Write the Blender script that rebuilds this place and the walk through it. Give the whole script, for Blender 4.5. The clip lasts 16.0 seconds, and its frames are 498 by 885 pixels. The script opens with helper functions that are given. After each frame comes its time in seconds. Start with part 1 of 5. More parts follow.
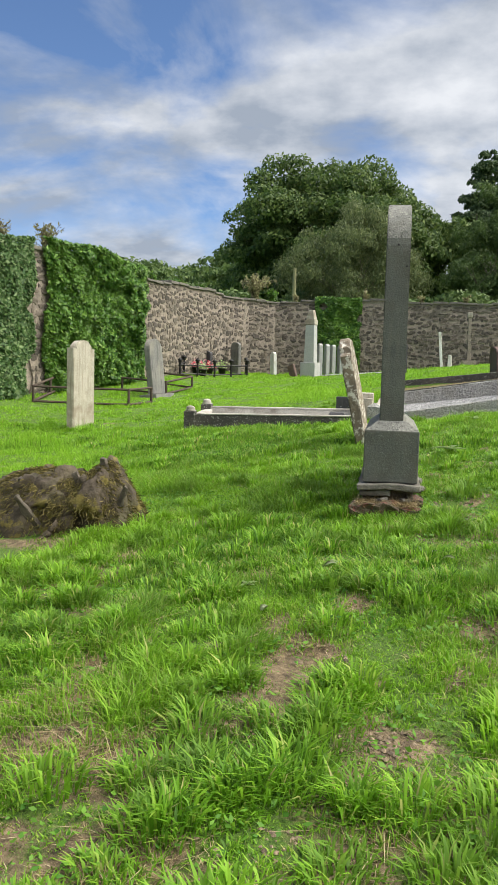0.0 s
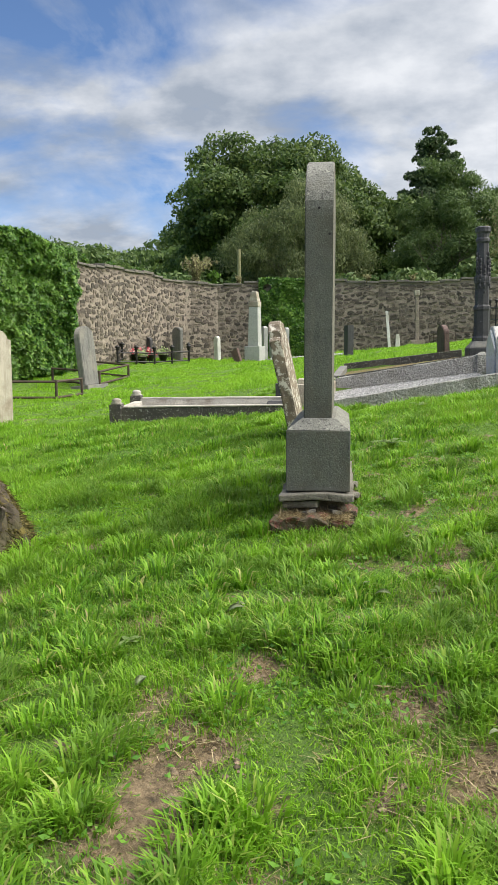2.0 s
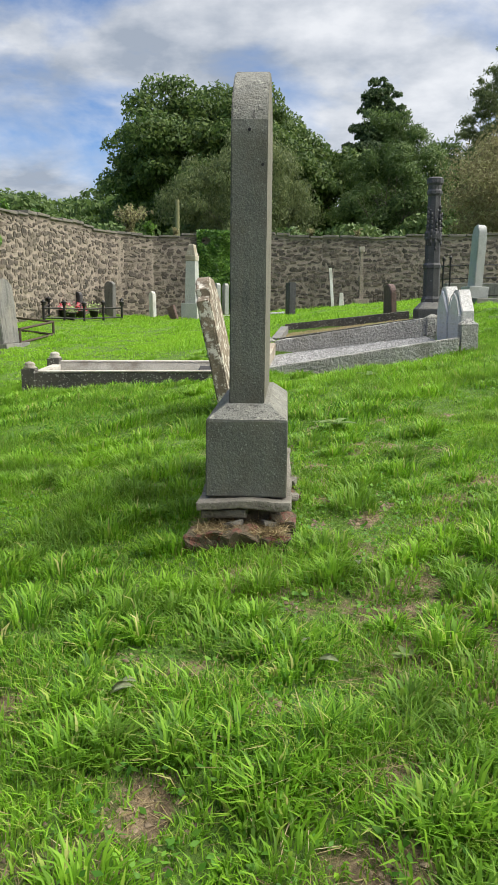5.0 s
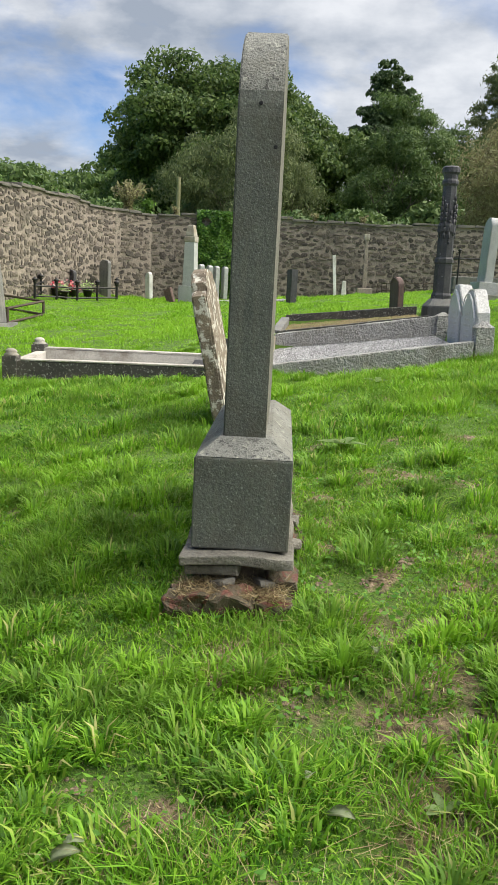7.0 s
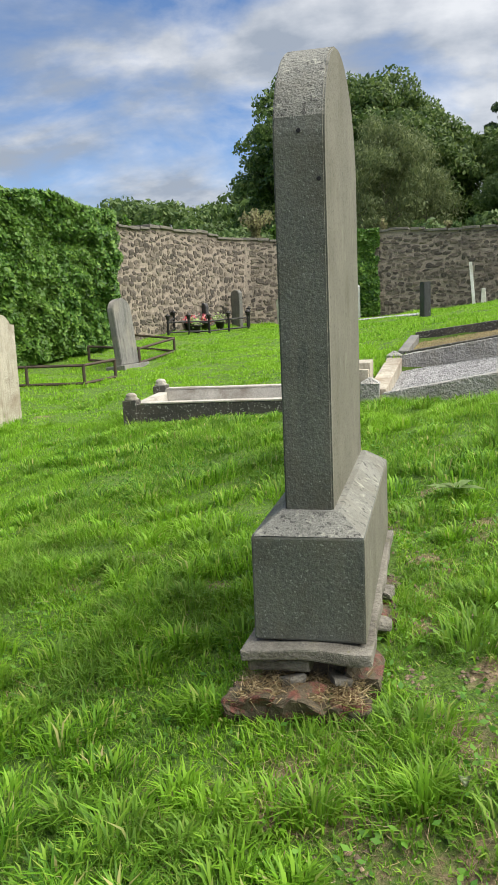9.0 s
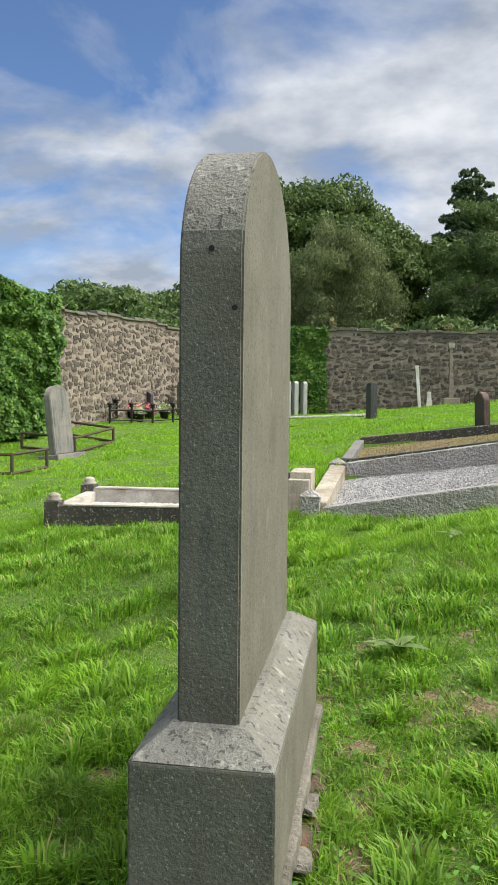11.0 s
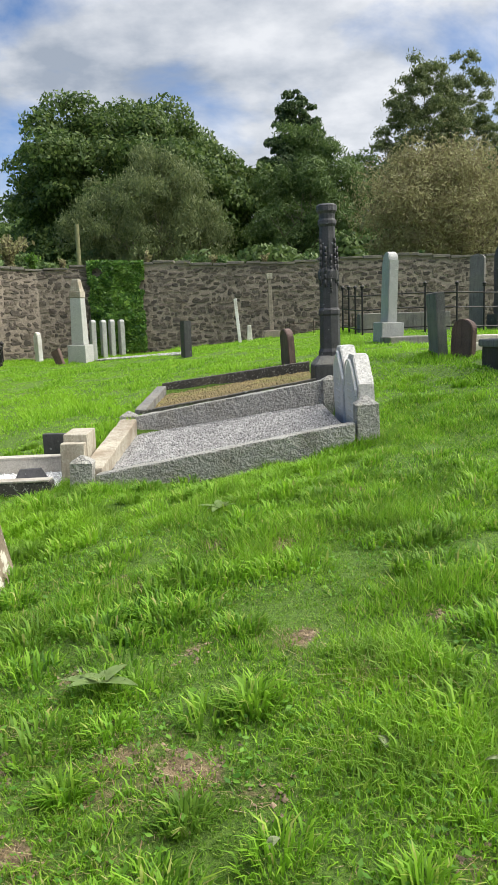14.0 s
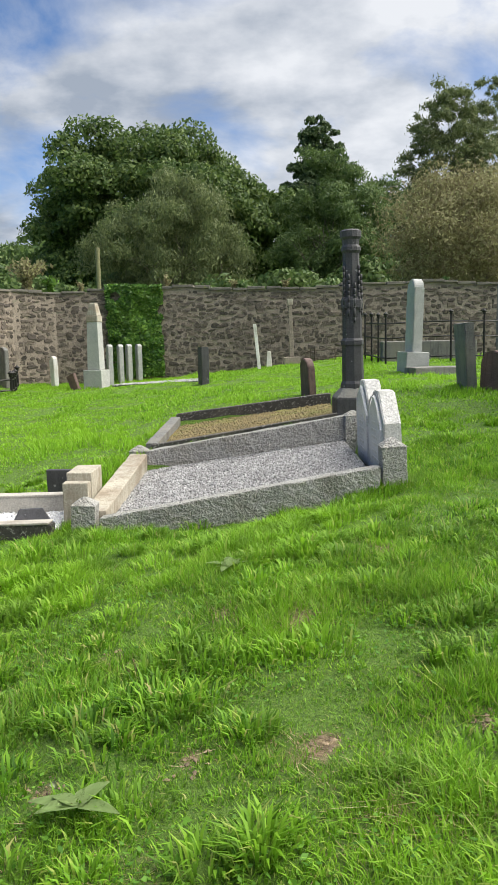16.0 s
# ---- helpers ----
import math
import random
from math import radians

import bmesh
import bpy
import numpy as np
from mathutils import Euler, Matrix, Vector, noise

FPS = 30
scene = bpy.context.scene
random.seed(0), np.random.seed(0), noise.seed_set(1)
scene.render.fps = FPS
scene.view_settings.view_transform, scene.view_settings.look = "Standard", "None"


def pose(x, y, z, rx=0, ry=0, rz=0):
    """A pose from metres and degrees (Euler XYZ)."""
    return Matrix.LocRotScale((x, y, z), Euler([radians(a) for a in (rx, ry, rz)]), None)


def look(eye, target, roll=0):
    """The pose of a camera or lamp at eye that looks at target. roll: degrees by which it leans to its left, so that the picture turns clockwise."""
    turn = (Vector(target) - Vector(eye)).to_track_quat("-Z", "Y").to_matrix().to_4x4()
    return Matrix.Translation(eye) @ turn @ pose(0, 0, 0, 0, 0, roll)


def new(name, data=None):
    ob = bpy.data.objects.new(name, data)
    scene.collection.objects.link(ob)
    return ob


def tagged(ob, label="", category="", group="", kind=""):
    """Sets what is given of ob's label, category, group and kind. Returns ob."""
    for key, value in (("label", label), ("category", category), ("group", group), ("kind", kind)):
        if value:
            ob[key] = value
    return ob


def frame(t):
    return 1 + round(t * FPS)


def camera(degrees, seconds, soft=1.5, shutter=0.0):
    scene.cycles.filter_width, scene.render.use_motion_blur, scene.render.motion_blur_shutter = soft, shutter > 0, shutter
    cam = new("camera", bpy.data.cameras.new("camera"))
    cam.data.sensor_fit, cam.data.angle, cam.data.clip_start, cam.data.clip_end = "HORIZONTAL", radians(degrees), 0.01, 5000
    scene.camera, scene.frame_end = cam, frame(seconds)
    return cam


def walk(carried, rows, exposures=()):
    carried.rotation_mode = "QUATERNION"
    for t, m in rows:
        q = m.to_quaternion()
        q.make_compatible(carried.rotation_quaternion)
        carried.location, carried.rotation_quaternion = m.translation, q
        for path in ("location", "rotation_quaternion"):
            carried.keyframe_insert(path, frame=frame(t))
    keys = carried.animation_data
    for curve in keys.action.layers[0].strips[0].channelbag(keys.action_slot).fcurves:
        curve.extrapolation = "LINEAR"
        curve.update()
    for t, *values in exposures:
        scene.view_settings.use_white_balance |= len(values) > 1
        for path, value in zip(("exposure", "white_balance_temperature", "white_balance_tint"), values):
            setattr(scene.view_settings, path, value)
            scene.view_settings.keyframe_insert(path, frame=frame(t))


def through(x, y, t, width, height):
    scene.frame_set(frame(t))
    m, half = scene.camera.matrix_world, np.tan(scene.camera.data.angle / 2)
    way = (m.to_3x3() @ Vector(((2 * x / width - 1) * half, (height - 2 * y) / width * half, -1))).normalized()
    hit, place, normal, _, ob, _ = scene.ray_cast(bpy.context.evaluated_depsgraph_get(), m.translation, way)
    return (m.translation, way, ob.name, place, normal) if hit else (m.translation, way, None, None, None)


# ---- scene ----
cam = camera(35.8, 16.0, 1.2)
PATH = [
    (0, (0.0, 0.0, 1.45), (-0.356, 1.959, 1.258), 1.4),
    (0.5, (0.103, 0.266, 1.425), (-0.234, 2.228, 1.229), 1.4),
    (1, (0.26, 0.491, 1.465), (-0.108, 2.444, 1.24), -0.4),
    (1.5, (0.274, 0.641, 1.47), (-0.097, 2.591, 1.225), -1.3),
    (2, (0.169, 0.931, 1.497), (-0.074, 2.903, 1.264), -0.2),
    (2.5, (0.179, 1.091, 1.507), (0.1, 3.075, 1.27), 0.2),
    (3, (0.363, 1.289, 1.496), (0.281, 3.265, 1.199), -1.8),
    (3.5, (0.424, 1.396, 1.512), (0.257, 3.36, 1.172), -2.7),
    (4, (0.301, 1.57, 1.509), (0.109, 3.531, 1.165), -2.0),
    (4.5, (0.186, 1.781, 1.542), (0.046, 3.748, 1.209), -0.4),
    (4.7, (0.203, 1.849, 1.538), (0.091, 3.818, 1.202), -0.1),
    (6.8, (0.091, 2.554, 1.678), (0.013, 4.514, 1.29), 3.3),
    (7, (0.144, 2.608, 1.671), (0.071, 4.568, 1.281), 2.9),
    (7.5, (0.394, 2.786, 1.708), (0.224, 4.735, 1.292), -0.0),
    (8, (0.422, 2.863, 1.73), (0.039, 4.779, 1.301), -3.2),
    (8.2, (0.398, 2.895, 1.738), (-0.047, 4.799, 1.319), -3.5),
    (10.3, (0.475, 3.455, 1.865), (0.069, 5.403, 1.67), 0.0),
    (10.5, (0.474, 3.537, 1.853), (0.084, 5.491, 1.675), 0.5),
    (11, (0.439, 3.655, 1.972), (0.11, 5.623, 1.841), 0.6),
    (11.5, (0.585, 3.775, 2.055), (0.43, 5.767, 1.963), 0.7),
    (12, (0.796, 3.871, 2.111), (0.698, 5.865, 1.988), -1.6),
    (12.5, (0.866, 4.039, 2.079), (0.834, 6.02, 1.805), -1.9),
    (13, (0.819, 4.283, 2.104), (0.93, 6.246, 1.739), 1.8),
    (13.5, (0.861, 4.402, 2.137), (1.073, 6.361, 1.79), 2.2),
    (14, (1.09, 4.5, 2.148), (1.148, 6.474, 1.836), -1.8),
    (14.5, (1.18, 4.593, 2.145), (1.064, 6.564, 1.83), -4.2),
    (15, (1.192, 4.76, 2.134), (1.055, 6.728, 1.807), -4.2),
    (15.5, (1.1, 4.936, 2.202), (1.046, 6.909, 1.88), -2.6),
    (16, (1.136, 5.042, 2.238), (1.146, 7.025, 1.984), -1.2),
]
walk(cam, [(t, look(eye, target, roll)) for t, eye, target, roll in PATH])

# ---- light ----
SUN_AZ, SUN_EL = 86.0, 58.0  # degrees clockwise from +y, above the horizon
sun = new("sun", bpy.data.lights.new("sun", "SUN"))
sun.data.energy, sun.data.angle, sun.data.color = 5.0, radians(80), (1.0, 0.94, 0.83)
scene.view_settings.exposure = 0.62
sun_way = Vector((math.sin(radians(SUN_AZ)) * math.cos(radians(SUN_EL)), math.cos(radians(SUN_AZ)) * math.cos(radians(SUN_EL)), math.sin(radians(SUN_EL))))
sun.matrix_world = look(sun_way * 60, (0, 0, 0))


def sky_world():
    w = bpy.data.worlds.new("sky")
    scene.world = w
    w.use_nodes = True
    nt = w.node_tree
    bg = nt.nodes["Background"]
    sky = nt.nodes.new("ShaderNodeTexSky")
    sky.sky_type, sky.sun_disc = "NISHITA", False
    sky.sun_elevation, sky.sun_rotation = radians(SUN_EL), radians(SUN_AZ)
    sky.air_density, sky.dust_density, sky.ozone_density = 0.75, 0.05, 5.5
    tc = nt.nodes.new("ShaderNodeTexCoord")
    # clouds on a flat layer: direction divided by its height
    sep = nt.nodes.new("ShaderNodeSeparateXYZ")
    nt.links.new(tc.outputs["Generated"], sep.inputs[0])
    add = nt.nodes.new("ShaderNodeMath"); add.operation = "ADD"; add.inputs[1].default_value = 0.30
    mx = nt.nodes.new("ShaderNodeMath"); mx.operation = "MAXIMUM"; mx.inputs[1].default_value = 0.0
    nt.links.new(sep.outputs[2], mx.inputs[0]); nt.links.new(mx.outputs[0], add.inputs[0])
    dv = nt.nodes.new("ShaderNodeVectorMath"); dv.operation = "DIVIDE"
    cmb = nt.nodes.new("ShaderNodeCombineXYZ")
    for i in range(3):
        nt.links.new(add.outputs[0], cmb.inputs[i])
    nt.links.new(tc.outputs["Generated"], dv.inputs[0]); nt.links.new(cmb.outputs[0], dv.inputs[1])
    mp = nt.nodes.new("ShaderNodeMapping")
    mp.inputs["Location"].default_value = CLOUD_SHIFT
    mp.inputs["Scale"].default_value = (0.9, 1.0, 0.0)
    nt.links.new(dv.outputs[0], mp.inputs[0])
    n1 = nt.nodes.new("ShaderNodeTexNoise"); n1.inputs["Scale"].default_value = 2.3; n1.inputs["Detail"].default_value = 9; n1.inputs["Roughness"].default_value = 0.56; n1.inputs["Distortion"].default_value = 0.35
    nt.links.new(mp.outputs[0], n1.inputs["Vector"])
    cover = nt.nodes.new("ShaderNodeValToRGB")
    cover.color_ramp.elements[0].position, cover.color_ramp.elements[1].position = 0.35, 0.56
    cover.color_ramp.elements[0].color = (0, 0, 0, 1); cover.color_ramp.elements[1].color = (0.96, 0.96, 0.96, 1)
    # more and brighter cloud towards the sun's side
    side = nt.nodes.new("ShaderNodeMath"); side.operation = "MULTIPLY_ADD"; side.inputs[1].default_value = 0.22
    nt.links.new(sep.outputs[0], side.inputs[0]); nt.links.new(n1.outputs[0], side.inputs[2])
    low = nt.nodes.new("ShaderNodeMath"); low.operation = "MULTIPLY_ADD"; low.inputs[1].default_value = -0.42
    nt.links.new(sep.outputs[2], low.inputs[0]); nt.links.new(side.outputs[0], low.inputs[2])
    lift = nt.nodes.new("ShaderNodeMath"); lift.operation = "ADD"; lift.inputs[1].default_value = 0.14
    nt.links.new(low.outputs[0], lift.inputs[0]); nt.links.new(lift.outputs[0], cover.inputs[0])
    n2 = nt.nodes.new("ShaderNodeTexNoise"); n2.inputs["Scale"].default_value = 3.4; n2.inputs["Detail"].default_value = 8; n2.inputs["Roughness"].default_value = 0.55
    nt.links.new(mp.outputs[0], n2.inputs["Vector"])
    tone = nt.nodes.new("ShaderNodeValToRGB")
    tone.color_ramp.elements[0].position, tone.color_ramp.elements[1].position = 0.36, 0.62
    tone.color_ramp.elements[0].color = (2.5, 2.85, 3.4, 1); tone.color_ramp.elements[1].color = (5.7, 5.85, 6.1, 1)
    lit = nt.nodes.new("ShaderNodeMath"); lit.operation = "MULTIPLY_ADD"; lit.inputs[1].default_value = 0.22
    nt.links.new(sep.outputs[0], lit.inputs[0]); nt.links.new(n2.outputs[0], lit.inputs[2])
    nt.links.new(lit.outputs[0], tone.inputs[0])
    mix = nt.nodes.new("ShaderNodeMix"); mix.data_type = "RGBA"
    nt.links.new(cover.outputs[0], mix.inputs["Factor"])
    nt.links.new(sky.outputs[0], mix.inputs["A"]); nt.links.new(tone.outputs[0], mix.inputs["B"])
    nt.links.new(mix.outputs["Result"], bg.inputs["Color"])
    bg.inputs["Strength"].default_value = SKY


CLOUD_SHIFT, SKY = (2.3, 0.9, 0.0), 0.10
sky_world()

# ---- materials ----


def nodes_of(name):
    m = bpy.data.materials.new(name)
    m.use_nodes = True
    nt = m.node_tree
    return m, nt, nt.nodes["Principled BSDF"]


def noise_node(nt, vec, scale, detail=5, rough=0.6):
    n = nt.nodes.new("ShaderNodeTexNoise")
    n.inputs["Scale"].default_value, n.inputs["Detail"].default_value, n.inputs["Roughness"].default_value = scale, detail, rough
    nt.links.new(vec, n.inputs["Vector"])
    return n.outputs[0]


def ramp(nt, fac, stops):
    r = nt.nodes.new("ShaderNodeValToRGB")
    els = r.color_ramp.elements
    while len(els) < len(stops):
        els.new(0.5)
    for e, (p, c) in zip(els, stops):
        e.position, e.color = p, (*c, 1) if len(c) == 3 else c
    nt.links.new(fac, r.inputs[0])
    return r.outputs[0]


def mixed(nt, fac, a, b):
    m = nt.nodes.new("ShaderNodeMix")
    m.data_type = "RGBA"
    for key, v in (("Factor", fac), ("A", a), ("B", b)):
        if isinstance(v, (int, float)):
            m.inputs[key].default_value = v
        elif isinstance(v, tuple):
            m.inputs[key].default_value = (*v, 1)
        else:
            nt.links.new(v, m.inputs[key])
    return m.outputs["Result"]


def bumped(nt, bsdf, height, strength, distance):
    b = nt.nodes.new("ShaderNodeBump")
    b.inputs["Strength"].default_value, b.inputs["Distance"].default_value = strength, distance
    nt.links.new(height, b.inputs["Height"])
    nt.links.new(b.outputs[0], bsdf.inputs["Normal"])


def stone(name, dark, light, speck=None, lichen=None, stain=None, rough=0.85, bump=0.5, grain=60, per_object=0.0, streak=None, depth=0.012, tones=None):
    """Stone: two tones, fine grain, pale or dark specks, lichen patches, broad stains."""
    m, nt, bsdf = nodes_of(name)
    vec = nt.nodes.new("ShaderNodeTexCoord").outputs["Object"]
    info = nt.nodes.new("ShaderNodeObjectInfo")
    off = nt.nodes.new("ShaderNodeVectorMath"); off.operation = "ADD"
    nt.links.new(vec, off.inputs[0])
    mul = nt.nodes.new("ShaderNodeMath"); mul.operation = "MULTIPLY"; mul.inputs[1].default_value = 17.0
    nt.links.new(info.outputs["Random"], mul.inputs[0]); nt.links.new(mul.outputs[0], off.inputs[1])
    vec = off.outputs[0]
    big, fine = noise_node(nt, vec, 5), noise_node(nt, vec, grain, 3, 0.7)
    col = ramp(nt, big, [(0.3, dark), (0.7, light)])
    col = mixed(nt, ramp(nt, fine, [(0.35, (0, 0, 0)), (0.65, (0.55,) * 3)]), col, tuple(min(1, c * 1.5) for c in light))
    if streak:
        mp = nt.nodes.new("ShaderNodeMapping"); mp.inputs["Scale"].default_value = (9, 9, 0.7)
        nt.links.new(vec, mp.inputs[0])
        col = mixed(nt, ramp(nt, noise_node(nt, mp.outputs[0], 2.5, 4), [(0.5, (0, 0, 0)), (0.72, (0.75,) * 3)]), col, streak)
    if stain:
        col = mixed(nt, ramp(nt, noise_node(nt, vec, 2.2, 6, 0.65), [(0.48, (0, 0, 0)), (0.66, (0.8,) * 3)]), col, stain)
    if speck:
        c, scale, cut = speck
        col = mixed(nt, ramp(nt, noise_node(nt, vec, scale, 2, 0.6), [(cut, (0, 0, 0)), (cut + 0.04, (0.85,) * 3)]), col, c)
    if lichen:
        c, scale, cut = lichen
        col = mixed(nt, ramp(nt, noise_node(nt, vec, scale, 8, 0.7), [(cut, (0, 0, 0)), (cut + 0.05, (0.92,) * 3)]), col, c)
    if per_object:
        g = nt.nodes.new("ShaderNodeHueSaturation")
        rr = nt.nodes.new("ShaderNodeMapRange")
        geo = nt.nodes.new("ShaderNodeNewGeometry")
        sm = nt.nodes.new("ShaderNodeMath"); sm.operation = "ADD"
        fr = nt.nodes.new("ShaderNodeMath"); fr.operation = "FRACT"
        nt.links.new(info.outputs["Random"], sm.inputs[0]); nt.links.new(geo.outputs["Random Per Island"], sm.inputs[1]); nt.links.new(sm.outputs[0], fr.inputs[0])
        rr.inputs["To Min"].default_value, rr.inputs["To Max"].default_value = 1 - per_object, 1 + per_object
        if tones:
            col = mixed(nt, 0.6, col, ramp(nt, fr.outputs[0], [(i / max(1, len(tones) - 1), c) for i, c in enumerate(tones)]))
        nt.links.new(fr.outputs[0], rr.inputs["Value"]); nt.links.new(rr.outputs[0], g.inputs["Value"]); nt.links.new(col, g.inputs["Color"])
        col = g.outputs[0]
    nt.links.new(col, bsdf.inputs["Base Color"])
    bsdf.inputs["Roughness"].default_value = rough
    h = nt.nodes.new("ShaderNodeMath"); h.operation = "ADD"
    nt.links.new(fine, h.inputs[0]); nt.links.new(noise_node(nt, vec, 14, 5), h.inputs[1])
    bumped(nt, bsdf, h.outputs[0], bump, depth)
    return m


def leafy(name, stops, through=0.35, rough=0.5, patch=0.6, tint=None, shade=None):
    """Leaves and blades: tone by island, drift over metres, light through."""
    m, nt, bsdf = nodes_of(name)
    geo = nt.nodes.new("ShaderNodeNewGeometry")
    col = ramp(nt, geo.outputs["Random Per Island"], stops)
    if tint:
        col = mixed(nt, ramp(nt, noise_node(nt, geo.outputs["Position"], patch, 4), [(0.4, (0, 0, 0)), (0.68, (0.75,) * 3)]), col, tint)
    if shade:
        col = mixed(nt, ramp(nt, noise_node(nt, geo.outputs["Position"], 2.6, 4), [(0.46, (0, 0, 0)), (0.66, (0.7,) * 3)]), col, shade)
    nt.links.new(col, bsdf.inputs["Base Color"])
    bsdf.inputs["Roughness"].default_value = rough
    bsdf.inputs["Specular IOR Level"].default_value = 0.25
    tr = nt.nodes.new("ShaderNodeBsdfTranslucent")
    nt.links.new(col, tr.inputs["Color"])
    mix = nt.nodes.new("ShaderNodeMixShader")
    mix.inputs[0].default_value = through
    nt.links.new(bsdf.outputs[0], mix.inputs[1]); nt.links.new(tr.outputs[0], mix.inputs[2])
    nt.links.new(mix.outputs[0], nt.nodes["Material Output"].inputs["Surface"])
    return m


def soil_material():
    m, nt, bsdf = nodes_of("turf_soil")
    pos = nt.nodes.new("ShaderNodeNewGeometry").outputs["Position"]
    a = ramp(nt, noise_node(nt, pos, 16, 8, 0.75), [(0.32, (0.045, 0.034, 0.019)), (0.5, (0.19, 0.14, 0.08)), (0.68, (0.42, 0.32, 0.19))])
    b = ramp(nt, noise_node(nt, pos, 70, 4, 0.7), [(0.3, (0.035, 0.08, 0.01)), (0.7, (0.14, 0.255, 0.026))])
    worn = nt.nodes.new("ShaderNodeAttribute")
    worn.attribute_name = "worn"
    soft = nt.nodes.new("ShaderNodeMath"); soft.operation = "MULTIPLY_ADD"
    nt.links.new(noise_node(nt, pos, 14, 6, 0.7), soft.inputs[0]); soft.inputs[1].default_value = 0.9
    nt.links.new(worn.outputs["Fac"], soft.inputs[2])
    nt.links.new(mixed(nt, ramp(nt, soft.outputs[0], [(0.72, (0,) * 3), (0.98, (1,) * 3)]), b, a), bsdf.inputs["Base Color"])
    bsdf.inputs["Roughness"].default_value = 0.95
    bumped(nt, bsdf, noise_node(nt, pos, 45, 6, 0.7), 0.9, 0.03)
    return m


def plain(name, col, rough=0.5, metal=0.0, wear=None):
    m, nt, bsdf = nodes_of(name)
    vec = nt.nodes.new("ShaderNodeTexCoord").outputs["Object"]
    c = ramp(nt, noise_node(nt, vec, 12, 5), [(0.3, tuple(v * 0.8 for v in col)), (0.7, tuple(min(1, v * 1.2) for v in col))])
    if wear:
        c = mixed(nt, ramp(nt, noise_node(nt, vec, 20, 6, 0.7), [(0.58, (0, 0, 0)), (0.66, (0.8,) * 3)]), c, wear)
    nt.links.new(c, bsdf.inputs["Base Color"])
    bsdf.inputs["Roughness"].default_value, bsdf.inputs["Metallic"].default_value = rough, metal
    bumped(nt, bsdf, noise_node(nt, vec, 90, 3), 0.2, 0.004)
    return m


M_SOIL = soil_material()
M_GRASS = leafy("grass_blades", [(0.0, (0.04, 0.12, 0.014)), (0.4, (0.155, 0.36, 0.024)), (0.85, (0.29, 0.53, 0.045)), (0.94, (0.40, 0.52, 0.09)), (1.0, (0.56, 0.47, 0.23))], 0.44, 0.45, 0.5, (0.29, 0.53, 0.03), (0.125, 0.235, 0.035))
# Grass tones made lighter and yellower, for light through blades seen at grazing angles.
M_GRASS_LIT = leafy("far_grass_lit_blades", [(0.0, (0.09, 0.22, 0.014)), (0.4, (0.21, 0.44, 0.028)), (0.9, (0.34, 0.60, 0.055)), (1.0, (0.44, 0.57, 0.11))], 0.46, 0.5, 0.4, (0.32, 0.57, 0.04))
M_WEED = leafy("weed_leaves", [(0.0, (0.24, 0.37, 0.12)), (1.0, (0.50, 0.60, 0.30))], 0.3, 0.4)
M_CLOVER = leafy("clover_leaves", [(0.0, (0.06, 0.18, 0.02)), (1.0, (0.17, 0.36, 0.04))], 0.35, 0.5)
M_DRY = leafy("dry_straw", [(0.0, (0.14, 0.10, 0.05)), (0.6, (0.35, 0.27, 0.14)), (1.0, (0.52, 0.44, 0.27))], 0.2, 0.8)
M_MOSSTIP = leafy("moss_tips", [(0.0, (0.05, 0.045, 0.018)), (0.6, (0.13, 0.115, 0.03)), (1.0, (0.26, 0.21, 0.08))], 0.2, 0.8)
M_IVY = leafy("ivy_leaves", [(0.0, (0.025, 0.08, 0.014)), (0.6, (0.085, 0.20, 0.03)), (1.0, (0.21, 0.36, 0.06))], 0.25, 0.35, 0.7, (0.11, 0.21, 0.03))
M_IVY_PALE = leafy("ivy_grey_green_leaves", [(0.0, (0.03, 0.08, 0.02)), (0.6, (0.085, 0.165, 0.045)), (1.0, (0.22, 0.30, 0.13))], 0.2, 0.4)
M_IVY_BROWN = leafy("ivy_dead_leaves", [(0.0, (0.13, 0.07, 0.03)), (1.0, (0.30, 0.18, 0.08))], 0.2, 0.7)
M_OAK = leafy("broad_leaves", [(0.0, (0.04, 0.08, 0.022)), (0.6, (0.09, 0.15, 0.038)), (1.0, (0.175, 0.245, 0.065))], 0.36, 0.55)
M_WILLOW = leafy("grey_green_leaves", [(0.0, (0.085, 0.12, 0.05)), (1.0, (0.21, 0.255, 0.10))], 0.4, 0.5)
M_DARKTREE = leafy("dark_green_leaves", [(0.0, (0.055, 0.105, 0.032)), (1.0, (0.15, 0.225, 0.065))], 0.35, 0.5)
M_CONIFER = leafy("conifer_needles", [(0.0, (0.03, 0.06, 0.024)), (1.0, (0.085, 0.13, 0.045))], 0.3, 0.6)
M_HAW = leafy("olive_brown_leaves", [(0.0, (0.16, 0.14, 0.075)), (0.6, (0.27, 0.26, 0.125)), (1.0, (0.38, 0.39, 0.19))], 0.4, 0.6)
M_BARK = stone("bark", (0.05, 0.04, 0.03), (0.13, 0.11, 0.085), bump=0.9)
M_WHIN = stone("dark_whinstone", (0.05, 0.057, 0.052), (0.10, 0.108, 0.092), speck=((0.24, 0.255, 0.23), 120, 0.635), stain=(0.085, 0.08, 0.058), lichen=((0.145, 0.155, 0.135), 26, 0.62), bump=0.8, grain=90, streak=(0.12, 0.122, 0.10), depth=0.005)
# Side and top stone: base tones paler than the front's.
M_WHIN_SIDE = stone("whinstone_side_face", (0.085, 0.082, 0.064), (0.15, 0.145, 0.113), speck=((0.055, 0.054, 0.043), 110, 0.60), streak=(0.18, 0.172, 0.137), stain=(0.095, 0.09, 0.06), lichen=((0.19, 0.188, 0.15), 7, 0.60), bump=0.7, grain=120, depth=0.003)
